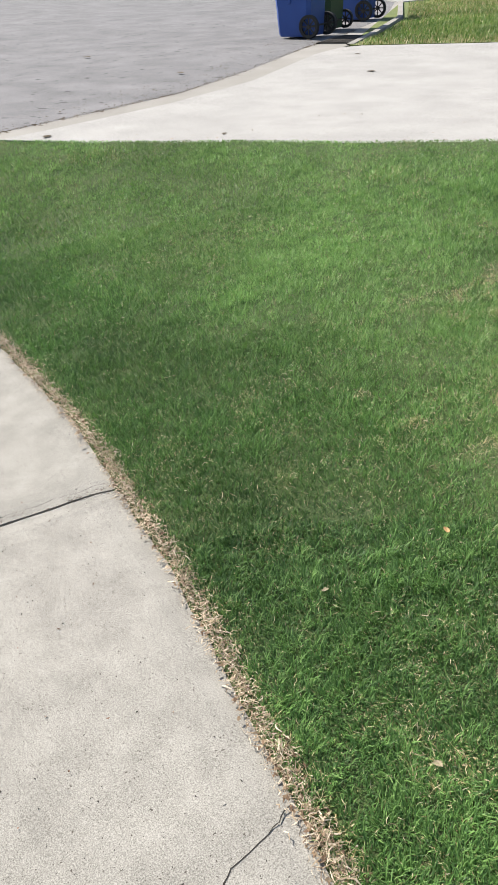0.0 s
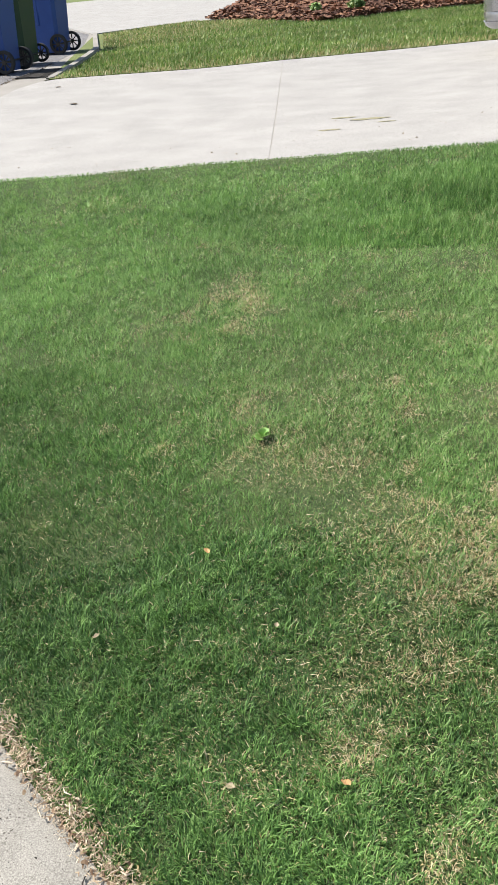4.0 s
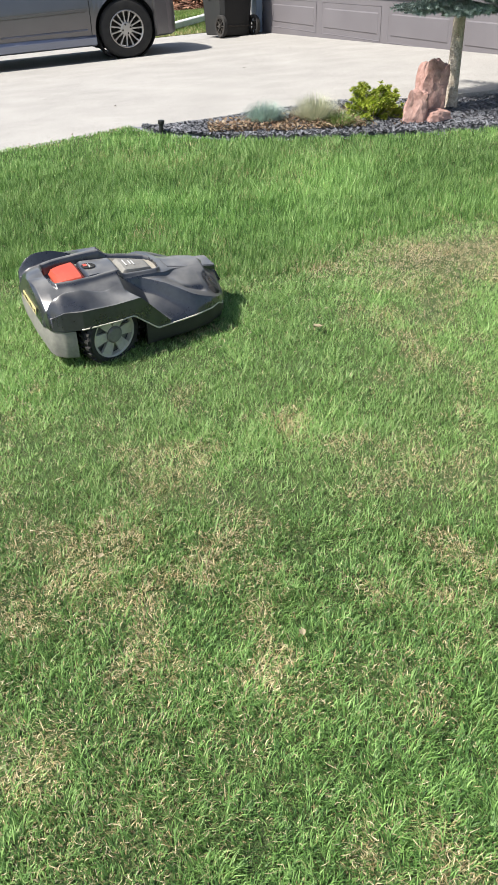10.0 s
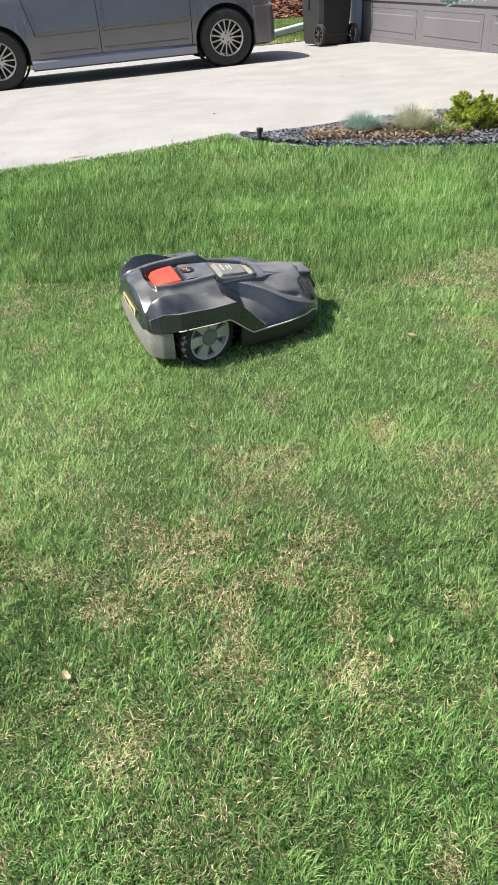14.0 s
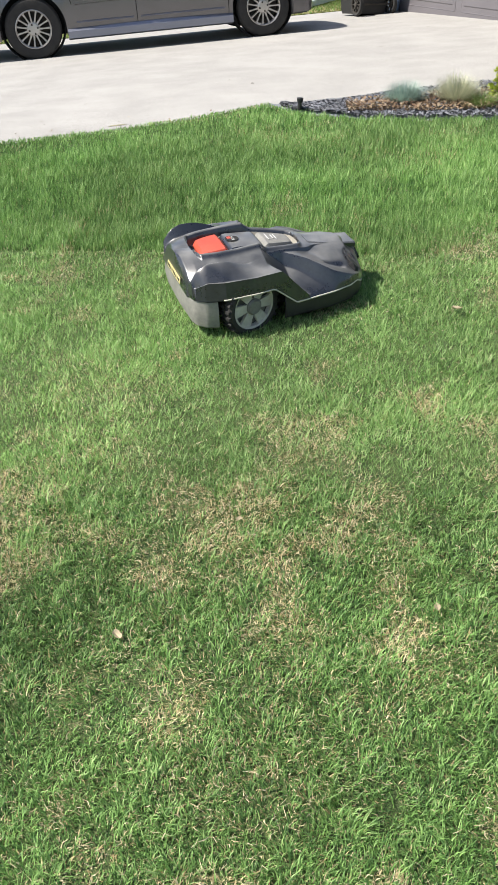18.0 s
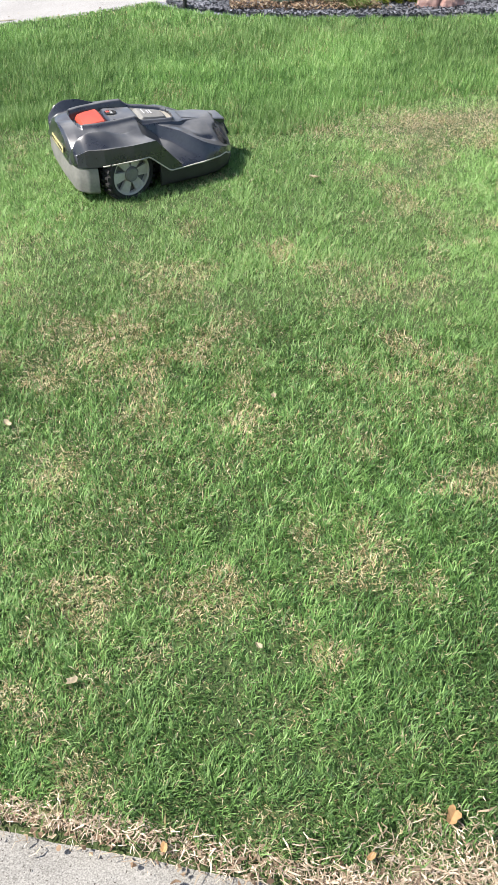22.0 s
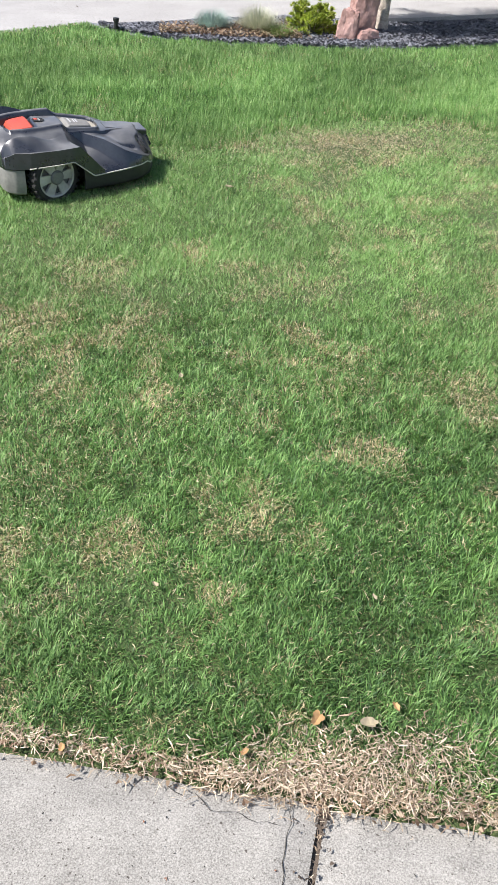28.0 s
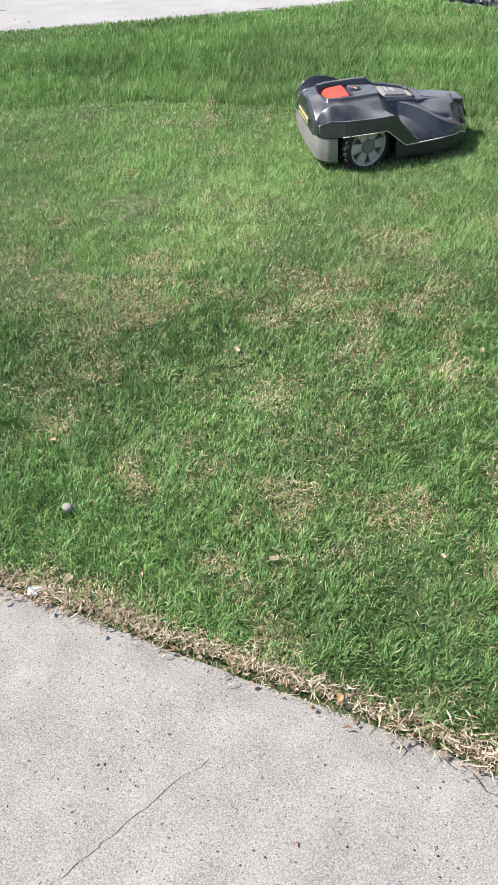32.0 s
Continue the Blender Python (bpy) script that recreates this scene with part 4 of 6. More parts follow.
def chips():
    r = np.random.default_rng(5)
    n = 52000
    x = -0.3 + 3.6 * r.random(n)
    v = r.random(n)
    y = LAWN_EDGE(x) * (1 - v) + BED_BACK(x) * v
    z = bed_z(x, y) + 0.004 + 0.014 * r.random(n)
    s = 0.005 + 0.008 * r.random(n)
    a, t = r.random(n) * 6.283, (r.random(n) - 0.5) * 1.3
    co = np.empty((n, 4, 3), np.float32)
    for k, (p, q) in enumerate(((-1, -0.7), (0.8, -0.9), (1, 0.6), (-0.7, 0.8))):
        dx, dy = p * s, q * s * 0.6
        co[:, k] = np.stack([x + dx * np.cos(a) - dy * np.sin(a), y + dx * np.sin(a) + dy * np.cos(a), z + dx * np.sin(t) + dy * 0.3], 1)
    tagged(mass("slate_chips", co.reshape(-1, 3), 4, M_CHIPS), "dark grey slate chips covering the bed", "stone chips", kind="stuff")
    # dead leaves blown among the plants
    n = 1700
    x = np.concatenate([0.10 + 0.95 * r.random(n), 0.75 + 0.25 * r.standard_normal(350)])
    v = np.clip(0.12 + 0.55 * r.random(len(x)) ** 1.5, 0, 0.8)
    y = LAWN_EDGE(x) * (1 - v) + BED_BACK(x) * v
    s = 0.006 + 0.012 * r.random(len(x))
    a = r.random(len(x)) * 6.283
    z = bed_z(x, y) + 0.012 + 0.03 * r.random(len(x))
    co = np.empty((len(x), 4, 3), np.float32)
    t = (r.random(len(x)) - 0.5) * 2.0
    for k, (p, q) in enumerate(((-1, 0), (0, -0.5), (1, 0.1), (0, 0.5))):
        dx, dy = p * s, q * s
        co[:, k] = np.stack([x + dx * np.cos(a) - dy * np.sin(a), y + dx * np.sin(a) + dy * np.cos(a), z + dx * np.sin(t) + dy * 0.4], 1)
    tagged(mass("leaf_litter", co.reshape(-1, 3), 4, M_LEAF), "brown dead leaves among the bed's plants", "litter", kind="stuff")


chips()


def stone(x, y, size, lean, turn, label, seed):
    bm = bmesh.new()
    bmesh.ops.create_icosphere(bm, subdivisions=4, radius=1)
    for v in bm.verts:
        p = v.co.copy()
        k = max(abs(p.x), abs(p.y), abs(p.z))
        p = p.lerp(p / k, 0.72)
        n = 0.15 * noise.noise(v.co * 1.6 + Vector((seed, 0, 0))) + 0.08 * noise.noise(v.co * 4 + Vector((0, seed, 0))) + 0.035 * noise.noise(v.co * 11)
        step = round((v.co.z + n) * 5) / 5 - v.co.z
        p *= 1 + n + 0.03 * step
        p.x *= 1 - 0.16 * max(0, p.z)
        v.co = Vector((p.x * size[0] / 2, p.y * size[1] / 2, p.z * size[2] / 2))
    ob = part("stone", bm, M_ROCK, None, smooth=16)
    ob.matrix_world = Matrix.Translation((x, y, float(bed_z(x, y)) + size[2] / 2 - 0.03)) @ pose(0, 0, 0, lean[0], lean[1], turn)
    return tagged(ob, label, "stone", "red stones in the bed")


stone(1.490, 5.53, (0.19, 0.13, 0.345), (-4, 9), 10, "tall upright slab of red sandstone", 3.1)
stone(1.358, 5.34, (0.135, 0.11, 0.215), (-6, 8), -15, "small upright red sandstone beside a taller one", 7.7)
stone(1.485, 5.34, (0.17, 0.13, 0.10), (0, 0), 20, "flat red sandstone lying before the tall one", 11.3)
stone(1.47, 5.66, (0.12, 0.10, 0.17), (0, 20), 40, "dark red stone half hidden behind the shrub", 15.3)


def tuft(name, x, y, radius, height, n, material, label, seed):
    r = np.random.default_rng(seed)
    a, tilt = r.random(n) * 6.283, r.random(n) ** 0.7 * 1.25
    ln = height * (0.7 + 0.5 * r.random(n))
    b = 0.05 * np.sqrt(r.random(n))
    px, py = x + b * np.cos(a), y + b * np.sin(a)
    ex, ey = px + np.sin(tilt) * ln * np.cos(a) * radius / height, py + np.sin(tilt) * ln * np.sin(a) * radius / height
    ez = float(bed_z(x, y)) + np.cos(tilt) * ln
    w = 0.0017
    co = np.empty((n, 3, 3), np.float32)
    co[:, 0] = np.stack([px - w * np.sin(a), py + w * np.cos(a), np.full(n, float(bed_z(x, y)))], 1)
    co[:, 1] = np.stack([px + w * np.sin(a), py - w * np.cos(a), np.full(n, float(bed_z(x, y)))], 1)
    co[:, 2] = np.stack([ex, ey, ez], 1)
    return tagged(mass(name, co.reshape(-1, 3), 3, material), label, "ornamental grass")


tuft("fescue_tuft", 0.46, 5.52, 0.15, 0.13, 2400, M_FESCUE, "low tuft of blue fescue grass in the bed", 31)
tuft("fescue_tuft", 0.77, 5.50, 0.18, 0.165, 2400, M_FESCUE2, "pale fescue tuft going to straw in the bed", 32)
tuft("creeping_plant", 0.90, 5.36, 0.22, 0.09, 900, M_FARGRASS, "olive creeping plant at the edge of the bed", 33)


def needle_spray(rng2, centre, direction, length, count, size, out):
    """Needles along one twig."""
    d = direction.normalized()
    side = d.orthogonal().normalized()
    other = d.cross(side)
    for _ in range(count):
        t = rng2.random()
        p = centre + d * (t * length)
        a = rng2.random() * 6.283
        q = (d * 0.7 + (side * math.cos(a) + other * math.sin(a))).normalized() * size * (0.7 + 0.6 * rng2.random())
        w = q.cross(d).normalized() * size * 0.13
        out += [p - w, p + w, p + q]


def shrub():
    r = random.Random(12)
    x, y = 1.15, 5.55
    z = float(bed_z(x, y))
    top = empty("yew_shrub", pose(x, y, z), "low yellow-green conifer shrub in the bed", "shrub")
    bm, out = bmesh.new(), []
    for k in range(125):
        a, e = r.random() * 6.283, 0.05 + r.random() * 1.1
        ln = 0.13 + 0.09 * r.random()
        d = Vector((math.cos(a) * math.cos(e), math.sin(a) * math.cos(e), math.sin(e) * 0.95))
        end = d * ln
        tube(bm, [(0, 0, 0), end * 0.55 + Vector((0, 0, -0.01)), end], [0.006, 0.004, 0.002], 5)
        for j in range(10):
            c = end * (0.35 + 0.65 * r.random())
            dd = (d + Vector((r.uniform(-1, 1), r.uniform(-1, 1), r.uniform(-0.2, 0.9))) * 0.8)
            tip = c + dd.normalized() * 0.02
            for _ in range(34):
                u = Vector((r.uniform(-1, 1), r.uniform(-1, 1), r.uniform(-0.5, 1))) + dd.normalized() * 0.6
                u = u.normalized() * (0.018 + 0.010 * r.random())
                w = u.orthogonal().normalized() * 0.0032
                out += [tip - w, tip + w, tip + u]
    part("stems", bm, M_BARK, top)
    mass("foliage", np.array([tuple(v) for v in out]), 3, M_YEW, top)


shrub()


def spruce():
    r = random.Random(4)
    x, y = 1.66, 5.68
    z = float(bed_z(x, y))
    top = empty("spruce_tree", pose(x, y, z - 0.02), "young blue spruce with a bare lower trunk", "tree")
    bm = bmesh.new()
    lean_ = lambda h: Vector((0.02 * h, 0.01 * h, h))
    hs = [0, 0.03, 0.1, 0.4, 0.8, 1.4, 2.2, 3.0]
    rings = []
    for h, rad in zip(hs, (0.066, 0.052, 0.043, 0.038, 0.036, 0.030, 0.02, 0.005)):
        c = lean_(h)
        rings.append([c + Vector((math.cos(a) * rad * (1 + 0.12 * noise.noise((a, h * 6, 1))), math.sin(a) * rad * (1 + 0.12 * noise.noise((a, h * 6, 5))), 0)) for a in np.linspace(0, 6.283, 15)[:-1]])
    loft(bm, rings)
    part("trunk", bm, M_BARK, top, smooth="all")
    out, bm = [], bmesh.new()
    for h in np.concatenate([[0.62, 0.65, 0.68, 0.72], np.linspace(0.80, 2.9, 20)]):
        reach = 0.66 * (3.15 - h) / 2.5 + 0.06 if h > 0.79 else 0.34
        for k in range(6 if h < 0.79 else 9):
            a = r.random() * 6.283
            base = lean_(h)
            d = Vector((math.cos(a), math.sin(a), -0.04 - 0.10 * r.random()))
            rise = 0.06 if h > 1.0 else -0.02
            pts = [base, base + d * reach * 0.5 + Vector((0, 0, rise / 3)), base + d * reach + Vector((0, 0, rise))]
            tube(bm, pts, [0.010, 0.007, 0.003], 5)
            steps = 8 if h < 1.3 else 4
            for j in range(steps):
                t = 0.25 + 0.75 * j / (steps - 1)
                p = pts[0].lerp(pts[2], t)
                for s in (-1, 1):
                    side = Vector((-d.y, d.x, -0.05)) * s
                    dd = d * 0.8 + side * (0.9 - 0.4 * t) + Vector((0, 0, -0.15 + 0.2 * r.random()))
                    needle_spray(r, p, dd, 0.17 * (1.15 - 0.5 * t), 90 if h < 1.1 else 34, 0.022, out)
                needle_spray(r, p, d, 0.09, 50 if h < 1.1 else 20, 0.022, out)
    part("limbs", bm, M_BARK, top)
    mass("foliage", np.array([tuple(v) for v in out]), 3, M_NEEDLE, top)


spruce()


def riser():
    x, y = -0.185, 5.37
    top = empty("sprinkler_riser", pose(x, y, float(lawn_z(x, y)) + 0.018, 0, 3, 0), "short black plastic sprinkler riser at the lawn's tip", "sprinkler")
    bm = bmesh.new()
    lathe(bm, [(0.013, 0.0), (0.013, 0.048), (0.012, 0.052)], 16)
    part("stem", bm, M_BINBLACK, top)
    bm = bmesh.new()
    lathe(bm, [(0.014, 0.044), (0.019, 0.048), (0.020, 0.064), (0.018, 0.069), (0.008, 0.071)], 18)
    part("cap", bm, M_BINBLACK, top)


riser()


# ---- the bark bed over the drive ----
def bark_bed():
    A = [(-14.0, 16.9), (-12.6, 16.75), (-10.3, 15.75), (-9.5, 17.95), (-7.5, 19.7), (-3.0, 21.1), (1.5, 22.4)]
    B = [(-14.5, 21.0), (-12.5, 22.0), (-10.0, 23.0), (-8.5, 24.5), (-6.5, 25.5), (-2.5, 26.5), (2.5, 27.5)]
    verts, faces, nu, nv = [], [], 70, 16
    da = [0.0]
    for p, q in zip(A, A[1:]):
        da.append(da[-1] + math.dist(p, q))
    db = [0.0]
    for p, q in zip(B, B[1:]):
        db.append(db[-1] + math.dist(p, q))
    r = np.random.default_rng(8)
    for i in range(nu):
        s = i / (nu - 1)
        ax, ay = np.interp(s * da[-1], da, [p[0] for p in A]), np.interp(s * da[-1], da, [p[1] for p in A])
        bx, by = np.interp(s * db[-1], db, [p[0] for p in B]), np.interp(s * db[-1], db, [p[1] for p in B])
        for j in range(nv):
            v = j / (nv - 1)
            x, y = ax * (1 - v) + bx * v, ay * (1 - v) + by * v
            verts.append((x, y, float(drive_z(x)) + 0.04 + 0.55 * v ** 0.8 + 0.05 * noise.noise((x * 2, y * 2, 0))))
    for i in range(nu - 1):
        for j in range(nv - 1):
            k = i * nv + j
            faces.append((k, k + nv, k + nv + 1, k + 1))
    tagged(raw("bark_bed", verts, faces, M_MULCH, smooth=True), "mounded bed of red-brown bark mulch", kind="structure")
    vs = np.array(verts).reshape(nu, nv, 3)
    n = 26000
    u, v = r.random(n) * (nu - 1.001), r.random(n) ** 1.6 * (nv - 1.001)
    i, j = u.astype(int), v.astype(int)
    fu, fv = (u - i)[:, None], (v - j)[:, None]
    p = (vs[i, j] * (1 - fu) + vs[i + 1, j] * fu) * (1 - fv) + (vs[i, j + 1] * (1 - fu) + vs[i + 1, j + 1] * fu) * fv
    s, a = 0.03 + 0.05 * r.random(n), r.random(n) * 6.283
    co = np.empty((n, 4, 3), np.float32)
    for k, (e, q) in enumerate(((-1, -0.35), (1, -0.35), (1, 0.35), (-1, 0.35))):
        dx, dy = e * s, q * s
        co[:, k] = np.stack([p[:, 0] + dx * np.cos(a) - dy * np.sin(a), p[:, 1] + dx * np.sin(a) + dy * np.cos(a), p[:, 2] + 0.015 + dx * (r.random(n) - 0.5) + 0.3 * dy], 1)
    tagged(mass("bark_chips", co.reshape(-1, 3), 4, M_CHIP), "coarse red-brown bark chips over the bed", "bark mulch", kind="stuff")
    # low perennials
    for k, (x, y, s) in enumerate(((-9.9, 16.6, 0.15), (-10.6, 16.2, 0.09), (-6.8, 20.4, 0.2), (-5.4, 21.0, 0.25), (0.2, 23.0, 0.5))):
        q = np.random.default_rng(60 + k)
        m = 420
        a, e, ln = q.random(m) * 6.283, q.random(m) * 1.4, s * (0.5 + 0.6 * q.random(m))
        z = float(drive_z(x)) + 0.22 + (0.3 if k > 1 else 0)
        px, py, pz = x + ln * np.cos(a) * np.cos(e), y + ln * np.sin(a) * np.cos(e), z + ln * np.sin(e)
        w = 0.03 + 0.03 * q.random(m)
        co = np.empty((m, 4, 3), np.float32)
        for c, (g, h) in enumerate(((-1, 0), (0, -0.5), (1, 0), (0, 0.5))):
            co[:, c] = np.stack([px + g * w * np.cos(a * 3), py + g * w * np.sin(a * 3) + h * w, pz + h * w + 0.3 * g * w], 1)
        tagged(mass("perennial", co.reshape(-1, 3), 4, M_FARGRASS), "low green perennial in the bark bed", "plant", "perennials in the bark bed")


bark_bed()


def far_grass():
    r = np.random.default_rng(21)
    n = 300000
    x, y = -14.5 + 18 * r.random(n), 8 + 14 * r.random(n)
    fa = np.interp(x, [p[0] for p in FARLAWN_A], [p[1] for p in FARLAWN_A])
    order = sorted(FARLAWN_B)
    fb = np.interp(x, [p[0] for p in order], [p[1] for p in order])
    west = np.interp(y, [8.1, 9.35, 11.23, 14.0], [-9.55, -10.35, -11.7, -14.4])
    ok = (y > fa - 0.01) & (y < fb + 0.1) & (x > west)
    x, y = x[ok], y[ok]
    h = 0.03 + 0.035 * r.random(len(x))
    dry = r.random(len(x)) < 0.05 + 0.30 * np.clip((-10.5 - x) / 2, 0, 1) + 0.55 * np.exp(-(y - np.interp(x, [p[0] for p in FARLAWN_A], [p[1] for p in FARLAWN_A])) / 0.5)
    a, w = r.random(len(x)) * 6.283, 0.005 + 0.005 * r.random(len(x))
    z = drive_z(x) + 0.003
    for pick, mat_, name, label in ((~dry, M_FARGRASS, "far_grass", "green grass of the strip across the drive"), (dry, M_STRAW, "far_dry_grass", "straw grass at the drive's far edge")):
        co = np.empty((pick.sum(), 3, 3), np.float32)
        X, Y, Z, A, Wd, H = x[pick], y[pick], z[pick], a[pick], w[pick], h[pick]
        co[:, 0] = np.stack([X - Wd * np.cos(A), Y - Wd * np.sin(A), Z], 1)
        co[:, 1] = np.stack([X + Wd * np.cos(A), Y + Wd * np.sin(A), Z], 1)
        co[:, 2] = np.stack([X + 0.6 * H * np.sin(A * 2), Y + 0.6 * H * np.cos(A * 3), Z + H], 1)
        tagged(mass(name, co.reshape(-1, 3), 3, mat_), label, "grass", kind="stuff")


far_grass()

# ---- the robot mower ----
def ease(a, b, v):
    t = np.clip((np.asarray(v, float) - a) / (b - a), 0, 1)
    return t * t * (3 - 2 * t)


def on_slope(x, y, heading, sink=0.0):
    """A pose on the lawn's slope, with x along the heading in degrees."""
    up = Vector((-LX, -LY, 1)).normalized()
    h = Vector((math.cos(radians(heading)), math.sin(radians(heading)), 0))
    h = (h - up * h.dot(up)).normalized()
    left = up.cross(h)
    m = Matrix((h, left, up)).transposed().to_4x4()
    m.translation = (x, y, float(lawn_z(x, y)) - sink)
    return m


M_LEDGE = mat("dusty_ledge", (0.15, 0.14, 0.115), (0.28, 0.26, 0.22), 16, 0.75, bump=0.05, fine=90)
M_BLACKP = mat("black_plastic", (0.012, 0.012, 0.013), (0.03, 0.03, 0.03), 9, 0.5, bump=0.03)
def soft_line(pts, w=0.022):
    """A line through the points with its corners rounded off."""
    f = line(pts)
    return lambda x: sum(f(x + w * k / 3) * (4 - abs(k)) for k in range(-3, 4)) / 16


HALF = line([(-0.235, 0.185), (-0.225, 0.225), (-0.19, 0.256), (-0.12, 0.280), (0.0, 0.284), (0.08, 0.274), (0.16, 0.266), (0.30, 0.252), (0.38, 0.228),
             (0.44, 0.185), (0.47, 0.135), (0.485, 0.07)])
SPINE = soft_line([(-0.235, 0.226), (-0.20, 0.252), (-0.12, 0.272), (-0.02, 0.280), (0.10, 0.271), (0.22, 0.250), (0.30, 0.230), (0.40, 0.210), (0.468, 0.196), (0.476, 0.184), (0.485, 0.150)])
DECK = soft_line([(-0.235, 0.120), (-0.15, 0.134), (0.0, 0.138), (0.10, 0.126), (0.20, 0.102), (0.27, 0.078), (0.30, 0.052), (0.485, 0.044)])
WING = soft_line([(-0.235, 0.226), (-0.21, 0.274), (-0.165, 0.300), (-0.10, 0.298), (-0.05, 0.280), (0.0, 0.262), (0.06, 0.250), (0.12, 0.244), (0.18, 0.24)])
HOOD = soft_line([(0.06, 0.20), (0.11, 0.250), (0.14, 0.254), (0.22, 0.236), (0.30, 0.205), (0.38, 0.168), (0.42, 0.146), (0.45, 0.126), (0.485, 0.106)])
HOOD_OUT = soft_line([(0.06, 0.13), (0.12, 0.152), (0.18, 0.178), (0.25, 0.222), (0.31, 0.244), (0.38, 0.226), (0.44, 0.184), (0.485, 0.07)])
MOUTH = line([(-0.172, 0.0), (-0.170, 0.060), (-0.158, 0.088), (-0.10, 0.102), (-0.02, 0.104), (0.08, 0.095), (0.17, 0.078), (0.225, 0.062), (0.243, 0.045), (0.248, 0.0)])


def low_edge(x):
    """The shell's lower edge, raised over the rear wheel."""
    return float(np.interp(x, (-0.235, 0.062, 0.150, 0.30, 0.42, 0.44, 0.485), (0.172, 0.182, 0.104, 0.110, 0.112, 0.098, 0.094)))


def shell_top(x, y):
    """The height of the shell over the ground at x, y: the highest of its deck, hoods, fenders and flanks."""
    a = abs(y)
    w = float(HALF(x))
    low = low_edge(x)
    spine = float(SPINE(x))
    deck = spine - 0.012 * (a / 0.14) ** 2 - 3.0 * max(0.0, a - float(DECK(x)))
    flank = low + 0.012 + 0.95 * (w - a) - 2.2 * (w - a) ** 2
    # front hood, rounded over the lamp, steep on its outer side
    out = float(HOOD_OUT(x))
    hood = float(HOOD(x)) - 2.2 * max(0.0, abs(a - 0.135) - 0.02) ** 2
    hood = min(hood, low + 0.030 + 2.4 * max(out - a, -0.02) + 0.10 * float(ease(0.24, 0.34, x)) * (out - a))
    hood = hood if x > 0.06 else 0.0
    # rear fender with its standing wing
    crest = float(WING(x))
    peak = 0.198 - 0.03 * float(ease(-0.05, 0.08, x))
    rim = 0.246 - 0.03 * float(ease(-0.17, -0.235, x))
    if a > peak:
        fend = crest - max(0.0, crest - rim) * min(1.0, (a - peak) / max(w - 0.014 - peak, 0.02)) ** 1.25
    else:
        fend = crest - 1.7 * (peak - a)
    fend = min(fend, 0.118 + 1.2 * (0.208 - x - 0.35 * (w - a)))
    k = 0.0042
    vals = [deck, flank, hood, fend]
    hi = max(vals)
    z = hi + k * math.log(sum(math.exp((v - hi) / k) for v in vals))
    # groove down each hood behind its lamp, and the channel beside the nose
    z -= 0.010 * math.exp(-((a - 0.168) / 0.012) ** 2) * float(ease(0.28, 0.32, x)) * (1 - float(ease(0.36, 0.39, x)))
    # the mouth in which the lids lie
    if -0.172 < x < 0.248:
        m = float(MOUTH(x))
        z += 0.011 * math.exp(-((a - m - 0.013) / 0.014) ** 2)
        z -= 0.034 * (1 - float(ease(m - 0.012, m, a)))
    # lamp sockets
    d = math.hypot((x - 0.430) / 0.038, (a - 0.122) / 0.050)
    z -= 0.009 * (1 - float(ease(0.5, 1.0, d)))
    return z


